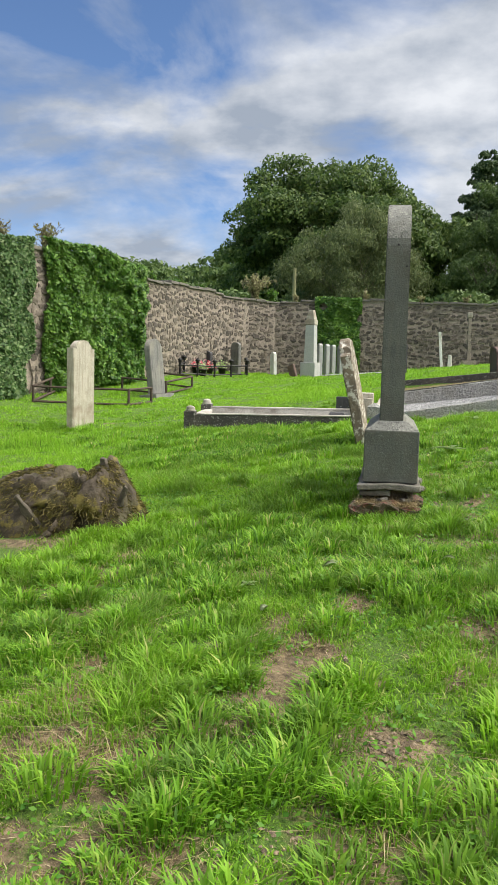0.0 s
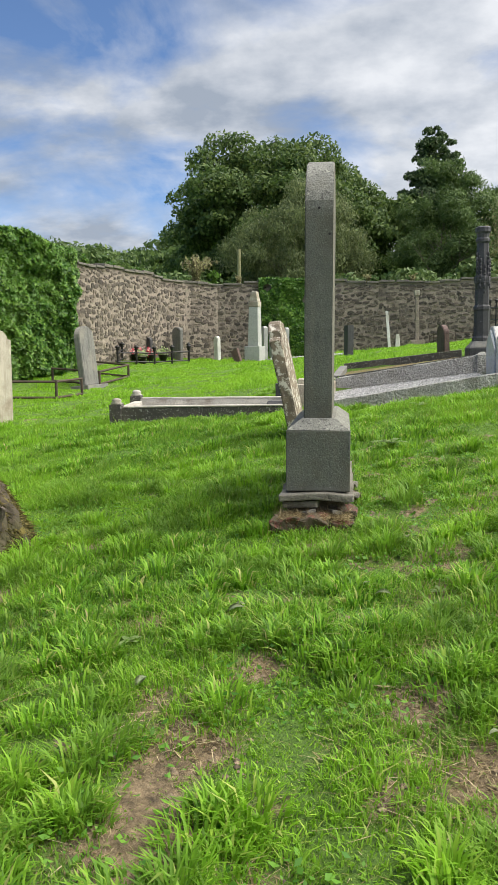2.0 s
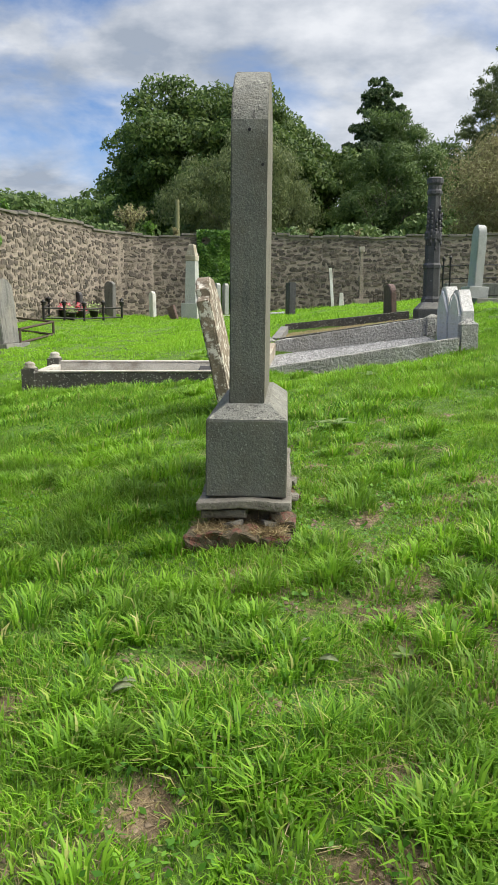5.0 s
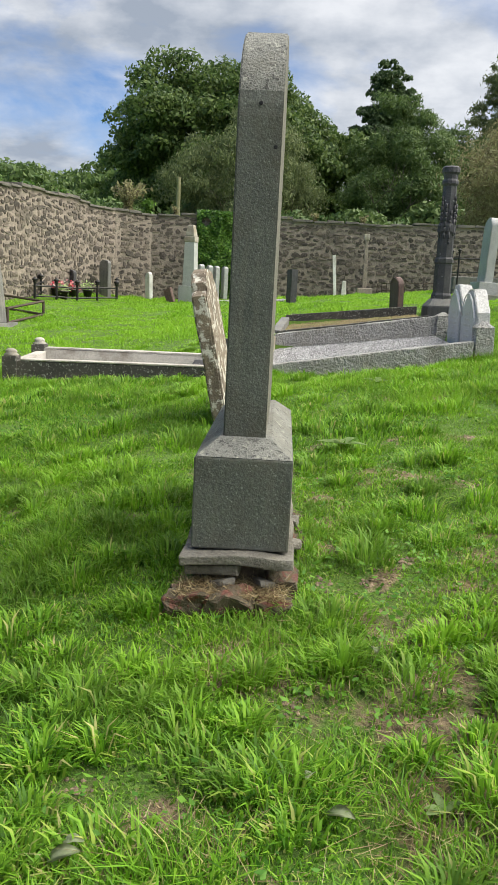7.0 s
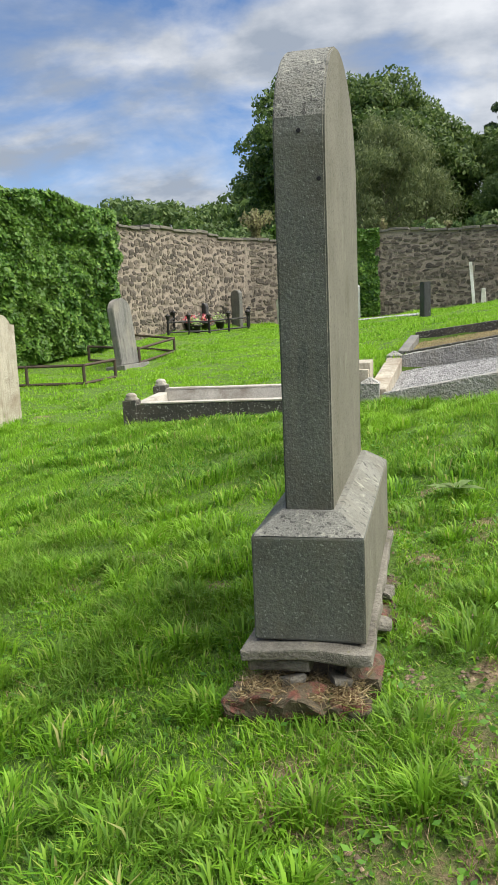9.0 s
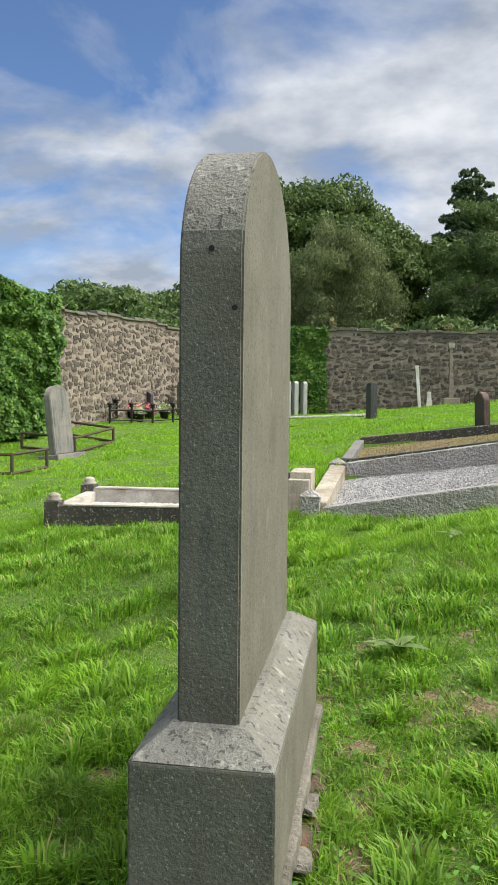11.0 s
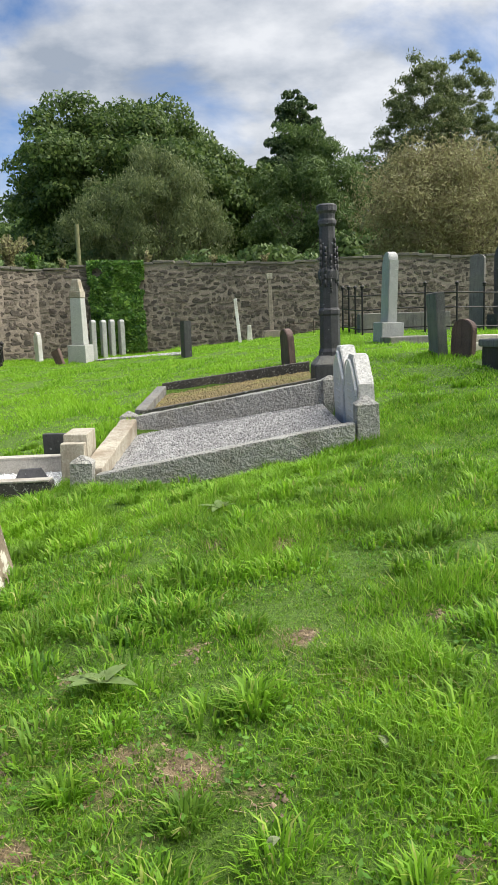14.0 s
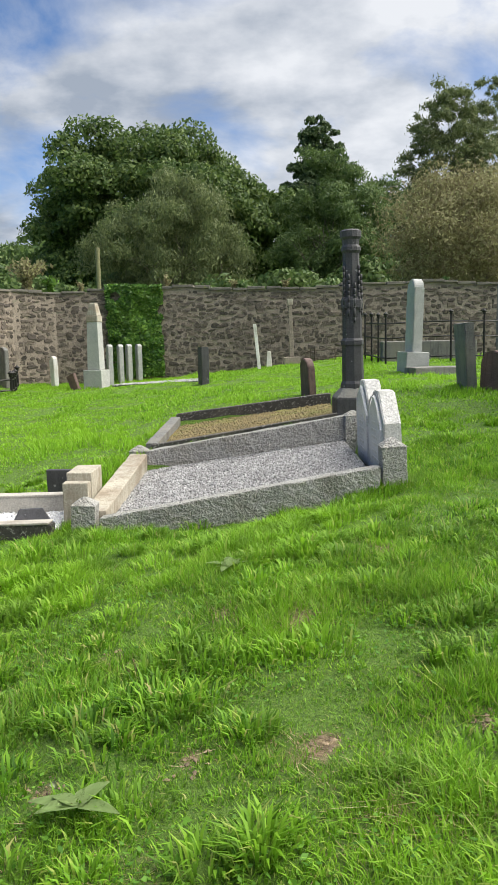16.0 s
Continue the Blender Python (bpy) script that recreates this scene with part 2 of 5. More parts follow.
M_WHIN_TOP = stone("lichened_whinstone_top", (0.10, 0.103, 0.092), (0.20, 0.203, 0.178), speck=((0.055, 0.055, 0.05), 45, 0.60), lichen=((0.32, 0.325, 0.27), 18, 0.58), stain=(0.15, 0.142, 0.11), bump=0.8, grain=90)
M_CLOD = stone("crumbled_earth", (0.06, 0.046, 0.03), (0.20, 0.15, 0.095), bump=0.6, per_object=0.5)
M_LICHEN = stone("lichened_sandstone", (0.11, 0.088, 0.064), (0.23, 0.185, 0.13), lichen=((0.60, 0.58, 0.50), 11, 0.515), stain=(0.09, 0.075, 0.055), bump=0.8)
M_PALE = stone("pale_sandstone", (0.28, 0.255, 0.20), (0.44, 0.41, 0.335), stain=(0.24, 0.19, 0.135), streak=(0.22, 0.185, 0.14), bump=0.6)
M_GREY = stone("grey_granite", (0.26, 0.27, 0.26), (0.40, 0.41, 0.39), speck=((0.6, 0.6, 0.58), 130, 0.6), bump=0.5, grain=140)
M_ROCKFACE = stone("rock_faced_granite", (0.24, 0.235, 0.22), (0.40, 0.395, 0.37), speck=((0.12, 0.12, 0.11), 90, 0.63), stain=(0.28, 0.27, 0.22), bump=1.0, grain=28, depth=0.04)
M_PALEGRANITE = stone("pale_granite", (0.42, 0.415, 0.40), (0.58, 0.575, 0.55), speck=((0.2, 0.2, 0.19), 90, 0.63), stain=(0.36, 0.35, 0.30), bump=0.7, grain=40, depth=0.02)
M_POLISH = stone("polished_grey_granite", (0.46, 0.47, 0.48), (0.60, 0.61, 0.62), speck=((0.35, 0.35, 0.36), 120, 0.6), rough=0.32, bump=0.03, grain=140)
M_SLATE = stone("weathered_grey_slab", (0.095, 0.095, 0.093), (0.19, 0.19, 0.178), streak=(0.06, 0.056, 0.054), stain=(0.24, 0.228, 0.195), bump=0.6)
M_DARKKERB = stone("black_weathered_concrete", (0.025, 0.024, 0.022), (0.07, 0.066, 0.058), speck=((0.36, 0.36, 0.32), 40, 0.60), stain=(0.12, 0.105, 0.085), bump=0.8)
M_CONCRETE = stone("weathered_concrete", (0.30, 0.28, 0.24), (0.46, 0.44, 0.39), stain=(0.20, 0.17, 0.13), bump=0.6)
M_BLACKSTONE = stone("blackened_sandstone", (0.02, 0.02, 0.023), (0.06, 0.06, 0.065), speck=((0.32, 0.32, 0.33), 16, 0.68), streak=(0.09, 0.09, 0.095), rough=0.6, bump=0.5)
M_RED = stone("red_sandstone", (0.08, 0.055, 0.05), (0.16, 0.105, 0.09), streak=(0.06, 0.045, 0.04), bump=0.6)
M_BRICK = stone("old_red_brick", (0.06, 0.032, 0.024), (0.17, 0.06, 0.042), stain=(0.05, 0.04, 0.03), lichen=((0.085, 0.075, 0.045), 11, 0.46), bump=0.9)
M_FOOTING = stone("tan_footing_stone", (0.085, 0.08, 0.066), (0.19, 0.18, 0.15), stain=(0.055, 0.048, 0.038), lichen=((0.12, 0.12, 0.05), 9, 0.60), bump=0.9)
M_WHITE = stone("white_limewashed_stone", (0.68, 0.67, 0.64), (0.82, 0.81, 0.78), stain=(0.58, 0.55, 0.49), streak=(0.60, 0.57, 0.51), bump=0.3)
M_WALLSTONE = stone("wall_rubble", (0.05, 0.042, 0.035), (0.16, 0.13, 0.10), stain=(0.26, 0.225, 0.165), speck=((0.42, 0.40, 0.34), 30, 0.68), bump=0.9, grain=40, per_object=0.35, tones=((0.035, 0.033, 0.032), (0.13, 0.112, 0.095), (0.05, 0.042, 0.038), (0.19, 0.157, 0.124), (0.03, 0.028, 0.028), (0.085, 0.07, 0.06)))
M_COPING = stone("dark_coping_stone", (0.06, 0.057, 0.05), (0.15, 0.14, 0.12), stain=(0.20, 0.185, 0.14), lichen=((0.16, 0.16, 0.07), 6, 0.60), bump=0.8)
M_MORTAR = stone("lime_mortar", (0.18, 0.152, 0.126), (0.31, 0.262, 0.213), stain=(0.14, 0.12, 0.098), lichen=((0.25, 0.235, 0.17), 3, 0.62), bump=1.0, grain=30)
M_IRON = plain("black_painted_iron", (0.016, 0.015, 0.016), 0.45, 0.3)
M_RUST = plain("rusty_iron", (0.075, 0.055, 0.042), 0.8, 0.2, (0.16, 0.09, 0.05))
M_GRAVEL = stone("grey_gravel", (0.14, 0.14, 0.14), (0.30, 0.30, 0.295), bump=0.5, per_object=0.5)
M_WGRAVEL = stone("white_gravel", (0.55, 0.55, 0.55), (0.75, 0.75, 0.74), bump=0.5, per_object=0.25)
M_MOSS = stone("mossy_gravel", (0.07, 0.06, 0.03), (0.20, 0.155, 0.065), bump=0.9, grain=35, stain=(0.17, 0.19, 0.04), per_object=0.3)
M_STUMP = stone("mossy_rotten_wood", (0.022, 0.018, 0.012), (0.085, 0.066, 0.043), stain=(0.075, 0.078, 0.024), lichen=((0.17, 0.14, 0.03), 6, 0.52), bump=1.0, grain=25)
M_WOOD = plain("weathered_pole_wood", (0.20, 0.20, 0.10), 0.8)
M_RED_FLOWER = leafy("flower_petals", [(0.0, (0.45, 0.03, 0.05)), (0.6, (0.6, 0.12, 0.16)), (1.0, (0.8, 0.75, 0.7))], 0.2, 0.6)
M_GOLD = plain("light_inscription", (0.62, 0.62, 0.60), 0.5)

# ---- shaping helpers ----


def thing(name, label, category, m=None, group="", kind=""):
    ob = new(name)
    ob.empty_display_size = 0.2
    ob.matrix_world = m or Matrix()
    return tagged(ob, label, category, group, kind)


def link_mesh(name, me, material, parent=None, label="", smooth=False):
    if material:
        me.materials.append(material)
    if smooth:
        me.polygons.foreach_set("use_smooth", [True] * len(me.polygons))
    ob = new(name, me)
    if parent:
        ob.parent = parent
    if label:
        ob["label"] = label
    return ob


def part(name, bm, material, parent, label="", smooth=False):
    me = bpy.data.meshes.new(name)
    bmesh.ops.recalc_face_normals(bm, faces=bm.faces)
    bm.to_mesh(me)
    bm.free()
    return link_mesh(name, me, material, parent, label, smooth)


def roughen(bm, amount, scale=7.0, seed=0.0):
    for v in bm.verts:
        v.co += noise.noise_vector(v.co * scale + Vector((seed, seed * 2, 0))) * amount


def block(x0, x1, y0, y1, z0, z1, bevel=0.012, rough=0.0, top=(0, 0), cuts=0):
    """A bevelled block; top: how much the upper face is drawn in along x and y."""
    bm = bmesh.new()
    bmesh.ops.create_cube(bm, size=1)
    for v in bm.verts:
        up = v.co.z > 0
        sx, sy = (x1 - x0) / 2 - (top[0] if up else 0), (y1 - y0) / 2 - (top[1] if up else 0)
        v.co = Vector(((x0 + x1) / 2 + sx * (1 if v.co.x > 0 else -1), (y0 + y1) / 2 + sy * (1 if v.co.y > 0 else -1), z1 if up else z0))
    if bevel:
        bmesh.ops.bevel(bm, geom=list(bm.edges), offset=bevel, segments=2, affect="EDGES", profile=0.6)
    if cuts:
        bmesh.ops.subdivide_edges(bm, edges=[e for e in bm.edges if e.calc_length() > 0.08], cuts=cuts, use_grid_fill=True)
    if rough:
        roughen(bm, rough)
    return bm


def slab(outline, y0, y1, bevel=0.012, rough=0.0, axis="x"):
    """An upright slab: an outline of (across, z) pulled from y0 to y1 (axis x), or across along y and pulled along x (axis y)."""
    bm = bmesh.new()
    put = (lambda u, z, d: (u, d, z)) if axis == "x" else (lambda u, z, d: (d, u, z))
    a = [bm.verts.new(put(u, z, y0)) for u, z in outline]
    b = [bm.verts.new(put(u, z, y1)) for u, z in outline]
    n = len(outline)
    bm.faces.new(a)
    bm.faces.new(b[::-1])
    for i in range(n):
        bm.faces.new((a[i], b[i], b[(i + 1) % n], a[(i + 1) % n]))
    bmesh.ops.recalc_face_normals(bm, faces=bm.faces)
    if bevel:
        rim = [e for e in bm.edges if (e.verts[0] in a) == (e.verts[1] in a)]
        bmesh.ops.bevel(bm, geom=rim, offset=bevel, segments=2, affect="EDGES")
    if rough:
        roughen(bm, rough)
    return bm


def arch(half, z0, shoulder, apex, steps=14, inset=0.0):
    """Outline with a round head: straight sides to shoulder, then a curve to apex. inset: a square step in at the shoulder."""
    pts = [(-half, z0), (half, z0), (half, shoulder)]
    h = half - inset
    for i in range(steps + 1):
        a = math.pi * i / steps
        pts.append((h * math.cos(a), shoulder + (apex - shoulder) * math.sin(a)))
    pts.append((-half, shoulder))
    out = []
    for p in pts:
        if not out or math.dist(out[-1], p) > 1e-4:
            out.append(p)
    return out


def tube(bm, p0, p1, r0, r1=None, sides=8):
    p0, p1 = Vector(p0), Vector(p1)
    r1 = r0 if r1 is None else r1
    q = (p1 - p0).to_track_quat("Z", "Y")
    rings = []
    for p, r in ((p0, r0), (p1, r1)):
        rings.append([bm.verts.new(p + q @ Vector((r * math.cos(2 * math.pi * i / sides), r * math.sin(2 * math.pi * i / sides), 0))) for i in range(sides)])
    for i in range(sides):
        bm.faces.new((rings[0][i], rings[0][(i + 1) % sides], rings[1][(i + 1) % sides], rings[1][i]))
    bm.faces.new(rings[0][::-1])
    bm.faces.new(rings[1])
    return bm


def lathe(profile, sides=10):
    bm = bmesh.new()
    rings = [[bm.verts.new((r * math.cos(2 * math.pi * i / sides), r * math.sin(2 * math.pi * i / sides), z)) for i in range(sides)] for r, z in profile]
    for a, b in zip(rings, rings[1:]):
        for i in range(sides):
            bm.faces.new((a[i], a[(i + 1) % sides], b[(i + 1) % sides], b[i]))
    bm.faces.new(rings[0][::-1])
    bm.faces.new(rings[-1])
    return bm


def beam(p0, p1, width, height, bevel=0.01, rough=0.0, cuts=3):
    """A kerb: its top's middle line runs from p0 to p1."""
    p0, p1 = Vector(p0), Vector(p1)
    bm = block(0, (p1 - p0).xy.length, -width / 2, width / 2, -height, 0, bevel, 0, cuts=0)
    length = (p1 - p0).xy.length
    bmesh.ops.subdivide_edges(bm, edges=[e for e in bm.edges if e.calc_length() > 0.5], cuts=cuts)
    turn = Matrix.Rotation(math.atan2(p1.y - p0.y, p1.x - p0.x), 4, "Z")
    for v in bm.verts:
        v.co = turn @ Vector((v.co.x, v.co.y, v.co.z + (p1.z - p0.z) * v.co.x / length)) + p0
    if rough:
        roughen(bm, rough)
    return bm


def mesh_from(name, verts, faces):
    """verts: n x 3; faces: m x k, all with the same number of corners."""
    me = bpy.data.meshes.new(name)
    k = faces.shape[1]
    me.vertices.add(len(verts))
    me.vertices.foreach_set("co", np.ascontiguousarray(verts, dtype=np.float32).ravel())
    me.loops.add(faces.size)
    me.loops.foreach_set("vertex_index", np.ascontiguousarray(faces, dtype=np.int32).ravel())
    me.polygons.add(len(faces))
    me.polygons.foreach_set("loop_start", np.arange(0, faces.size, k, dtype=np.int32))
    me.update(calc_edges=True)
    return me


rng = np.random.default_rng(7)


TABLES = {}


def vnoise(x, y, scale, seed):
    """Smooth value noise in 0..1 for arrays."""
    table = TABLES.setdefault(seed, np.random.default_rng(seed).random((64, 64))) if seed not in TABLES else TABLES[seed]
    u, v = np.asarray(x) * scale, np.asarray(y) * scale
    i, j = np.floor(u).astype(int), np.floor(v).astype(int)
    f, g = u - i, v - j
    f, g = f * f * (3 - 2 * f), g * g * (3 - 2 * g)
    t = lambda a, b: table[a % 64, b % 64]  # noqa: E731
    return (t(i, j) * (1 - f) + t(i + 1, j) * f) * (1 - g) + (t(i, j + 1) * (1 - f) + t(i + 1, j + 1) * f) * g



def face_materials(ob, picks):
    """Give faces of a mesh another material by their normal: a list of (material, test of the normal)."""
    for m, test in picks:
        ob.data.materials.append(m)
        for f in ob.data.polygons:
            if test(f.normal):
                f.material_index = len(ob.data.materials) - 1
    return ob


# ---- ground ----
SLOPE = (0.0052, 0.0144, 1.0143, -0.1537, 1.1862, -0.3914, 0.0931, -0.6387, 0.1929, -0.2123, 0.0065, 0.0967, -0.0432)


def lie(x, y):
    """Height of the turf."""
    x, y = np.clip(np.asarray(x, float), -9, 7) / 5, np.clip(np.asarray(y, float), -2, 29) / 10
    terms = (1 + 0 * x, x, y, x * x, x * y, y * y, x * x * y, x * y * y, y**3, x**3, x * x * y * y, x * y**3, y**4)
    return sum(c * t for c, t in zip(SLOPE, terms))


def ground_z(x, y):
    x, y = np.asarray(x, float), np.asarray(y, float)
    dip = 0.16 * np.exp(-(((x + 0.3) / 1.7) ** 2) - ((y - 11.8) / 0.95) ** 2) + 0.17 * np.exp(-(((x - 1.3) / 1.3) ** 2) - ((y - 11.2) / 0.75) ** 2)
    for x0, x1, y0, y1 in ((-2.95, -0.5, 11.5, 12.45), (-0.1, 2.3, 11.35, 13.55), (0.05, 2.35, 14.0, 15.9)):
        dip = dip + 0.36 * ((x > x0) & (x < x1) & (y > y0) & (y < y1))
    return lie(x, y) - dip + 0.05 * (vnoise(x + 40, y + 40, 1.3, 3) - 0.5) + 0.045 * (vnoise(x + 40, y + 40, 4.0, 4) - 0.5)


def gz(x, y):
    return float(ground_z(x, y))


# worn places: x, y, radius
BARE = [(-1.06, 2.39, 0.24), (-1.19, 2.91, 0.15), (-0.24, 3.13, 0.16), (0.06, 2.46, 0.15), (-0.10, 3.62, 0.15), (0.39, 3.32, 0.16), (0.29, 2.88, 0.08), (-0.47, 2.5, 0.1), (-1.56, 4.51, 0.18),
        (-2.22, 4.91, 0.2), (-0.43, 1.84, 0.1), (0.85, 3.16, 0.20), (0.6, 3.07, 0.16), (0.33, 2.97, 0.08), (-0.66, 4.14, 0.14), (0.51, 3.71, 0.09), (0.18, 4.04, 0.07), (0.48, 3.43, 0.08), (0.36, 3.33, 0.1),
        (-0.57, 6.40, 0.14), (0.93, 6.88, 0.19), (0.58, 5.58, 0.1), (-0.34, 4.41, 0.1), (0.72, 5.74, 0.08), (0.21, 4.74, 0.08), (0.65, 4.41, 0.06), (-0.58, 5.98, 0.1), (0.57, 8.47, 0.1), (0.59, 6.0, 0.09),
        (0.38, 7.63, 0.08), (1.16, 6.67, 0.1), (1.95, 9.5, 0.14), (1.4, 8.7, 0.15), (0.99, 8.93, 0.1), (2.0, 7.74, 0.1), (1.41, 7.72, 0.07), (0.24, 7.02, 0.1), (1.7, 6.33, 0.09), (0.57, 6.32, 0.09), (0.43, 8.62, 0.12), (0.9, 7.66, 0.08),
        (0.36, 5.55, 0.12), (0.40, 5.9, 0.14), (0.40, 6.25, 0.14), (0.40, 6.6, 0.12)]

spot = random.Random(15)
BARE += [(spot.uniform(-1.6, 1.6), spot.uniform(1.7, 4.8), spot.uniform(0.05, 0.10)) for _ in range(18)]


def cover(x, y):
    """How thick the grass stands, 0..1."""
    d = 0.72 + 0.8 * (vnoise(x + 60, y + 60, 2.6, 11) - 0.4) + 0.8 * (vnoise(x + 60, y + 60, 8.0, 12) - 0.5)
    near = np.clip((y - 3.0) / 5.0, 0, 1)
    d = d - 0.10 + 0.5 * near
    wob = 0.25 + 0.8 * vnoise(x + 60, y + 60, 5.0, 13) + 0.7 * vnoise(x + 60, y + 60, 14.0, 14)
    for bx, by, br in BARE:
        q = np.hypot(x - bx, y - by) / (0.74 * br * wob)
        d = d * np.clip(q * 1.4 - 0.35, 0.16, 1)
    return np.clip(d, 0.02, 1)


def axis_steps(lo, hi, step, far):
    inner = np.arange(lo, hi + step / 2, step)
    out = np.geomspace(0.5, far, 14)
    return np.r_[(lo - out)[::-1], inner, hi + out]


def build_ground():
    gx, gy = axis_steps(-9, 8, 0.1, 900), axis_steps(-3, 29, 0.1, 900)
    xx, yy = np.meshgrid(gx, gy)
    v = np.stack([xx, yy, ground_z(xx, yy)], -1).reshape(-1, 3)
    n = len(gx)
    i, j = np.meshgrid(np.arange(n - 1), np.arange(len(gy) - 1))
    a = (j * n + i).ravel()
    me = mesh_from("ground", v, np.stack([a, a + 1, a + n + 1, a + n], -1))
    worn = me.attributes.new("worn", "FLOAT", "POINT")
    worn.data.foreach_set("value", (1 - cover(v[:, 0], v[:, 1])).astype(np.float32))
    tagged(link_mesh("ground", me, M_SOIL, smooth=True), "sloping churchyard turf with worn earthy patches", "ground", kind="structure")


build_ground()

# ---- churchyard wall ----
WALL = [(-9.6, -6.0), (-9.2, 4.0), (-8.4, 11.0), (-7.75, 14.0), (-7.15, 16.4), (-6.6, 19.6), (-6.1, 22.3), (-5.55, 24.8), (-5.0, 26.1), (-4.1, 26.8), (-2.6, 27.05), (2.0, 26.95), (8.0, 26.8), (15.0, 26.8)]
WALL_TOP = 3.85


def wall_frames(step):
    """Points along the wall's inner face, with the way along and the way inward, at even steps."""
    pts, out = [Vector((x, y, 0)) for x, y in WALL], []
    s, left = 0.0, 0.0
    for a, b in zip(pts, pts[1:]):
        d = (b - a).length
        while left <= d:
            along = (b - a) / d
            out.append((s, a + along * left, along, Vector((along.y, -along.x, 0))))
            s += step
            left += step
        left -= d
    return out


def wall_top(s):
    return WALL_TOP + 0.05 * math.sin(s * 0.9) + 0.03 * math.sin(s * 2.7 + 1)


def build_wall():
    fr = wall_frames(0.25)
    bm = bmesh.new()
    rows = []
    for s, p, a, n in fr:
        zt = wall_top(s) - 0.08
        rows.append([bm.verts.new(q) for q in ((*p.xy, -1.0), (*p.xy, zt), (*(p - n * 0.5).xy, zt), (*(p - n * 0.5).xy, -1.0))])
    for r, t in zip(rows, rows[1:]):
        for i in range(4):
            bm.faces.new((r[i], r[(i + 1) % 4], t[(i + 1) % 4], t[i]))
    wall = part("wall_churchyard", bm, M_MORTAR, None)
    tagged(wall, "tall old rubble stone churchyard wall with pale lime mortar", "wall", kind="structure")
    return wall


WALL_OB = build_wall()
for name, x0, x1, y0, y1 in (("wall_east", 15.0, 15.5, -6.5, 27.3), ("wall_south", -10.1, 15.5, -6.5, -6.0)):
    tagged(part(name, block(x0, x1, y0, y1, -1, 3.6, 0.02), M_MORTAR, None), "plain rendered churchyard wall", "wall", kind="structure")

# ---- the tall headstone beside the path ----


def tall_headstone():
    t = thing("headstone", "tall dark whinstone headstone with round head on a stepped plinth", "headstone", Matrix.Translation((0.0, 6.12, 0)))
    half = 0.53
    pts = [(-half, 1.09), (half, 1.09), (half, 2.29)]
    pts += [(half * math.cos(math.pi * i / 28), 2.29 + 0.41 * math.sin(math.pi * i / 28)) for i in range(1, 28)]
    pts.append((-half, 2.29))
    # Side and upward faces take the paler stones by their normal.
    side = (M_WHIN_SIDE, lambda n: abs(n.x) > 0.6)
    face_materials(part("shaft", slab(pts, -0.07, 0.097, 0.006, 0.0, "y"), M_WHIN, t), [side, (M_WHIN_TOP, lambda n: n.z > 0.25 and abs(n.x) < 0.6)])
    # Holes drawn as black discs just proud of the face, for their shade.
    for u, z in ((0.015, 2.335), (0.076, 2.185)):
        hole = part("dowel_hole_disc", lathe([(0.0075, -0.01), (0.0075, 0.001), (0.005, 0.0015)], 10), M_IRON, t, "small black disc drawn for the shade in a dowel hole")
        hole.matrix_local = pose(u, -0.53, z, 90, 0, 0)
    bm = block(-0.17, 0.21, -0.645, 0.655, 0.67, 1.035, 0.008, 0.003, cuts=3)
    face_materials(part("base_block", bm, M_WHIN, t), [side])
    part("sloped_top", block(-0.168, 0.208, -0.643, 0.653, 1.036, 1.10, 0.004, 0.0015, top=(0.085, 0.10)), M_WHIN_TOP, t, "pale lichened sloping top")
    part("plinth_slab", block(-0.205, 0.235, -0.71, 0.70, 0.622, 0.664, 0.007, 0.014, cuts=8), M_FOOTING, t, "chipped tan-grey footing slab")
    part("footing", block(-0.165, 0.185, -0.60, 0.66, 0.2, 0.624, 0.02, 0.015, cuts=4), M_BARK, t, "dark recessed footing")
    part("lower_slab", block(-0.19, 0.02, -0.695, -0.45, 0.575, 0.615, 0.01, 0.016, cuts=4), M_FOOTING, t, "broken lower footing slab")
    for i, (x, y, w, r, h) in enumerate(((-0.16, -0.745, 0.17, 5, 0.0), (0.0, -0.75, 0.17, -3, 0.012), (0.15, -0.74, 0.13, 4, -0.01), (0.20, -0.56, 0.2, 86, 0.03), (0.22, -0.1, 0.19, 94, 0.045), (0.22, 0.25, 0.2, 88, 0.05))):
        b = block(-w / 2, w / 2, -0.06, 0.06, -0.09, 0.05, 0.012, 0, cuts=4)
        roughen(b, 0.03, 11, i * 3.1)
        roughen(b, 0.014, 34, i)
        ob = part("brick", b, M_BRICK, t)
        ob.matrix_local = pose(x, y, 0.485 + h, 6, 3, r)
    for i, (x, y, z, w) in enumerate(((0.225, 0.02, 0.60, 0.06), (0.225, -0.25, 0.585, 0.055), (0.12, -0.66, 0.552, 0.05), (-0.04, -0.68, 0.55, 0.045))):
        b = block(-w, w, -w * 0.7, w * 0.7, -w * 0.35, w * 0.3, 0.012, 0, cuts=3)
        roughen(b, 0.02, 14, i * 2.3)
        ob = part("stone_chip", b, M_FOOTING, t, "loose tan-grey chip of stone")
        ob.matrix_local = pose(x, y, z, 4, 8, 80 + 17 * i)
    r = np.random.default_rng(47)
    n = 1500
    p = np.stack([r.uniform(-0.21, 0.21, n), r.uniform(-0.80, -0.62, n), 0.525 + 0.02 * r.random(n)], -1)
    d = r.normal(0, 1, (n, 3)) * np.array([1, 1, 0.45]) + np.array([0, -0.2, 0.3])
    d /= np.linalg.norm(d, axis=1, keepdims=True)
    w = np.cross(d, r.normal(0, 1, (n, 3)))
    w *= 0.0017 / np.linalg.norm(w, axis=1, keepdims=True)
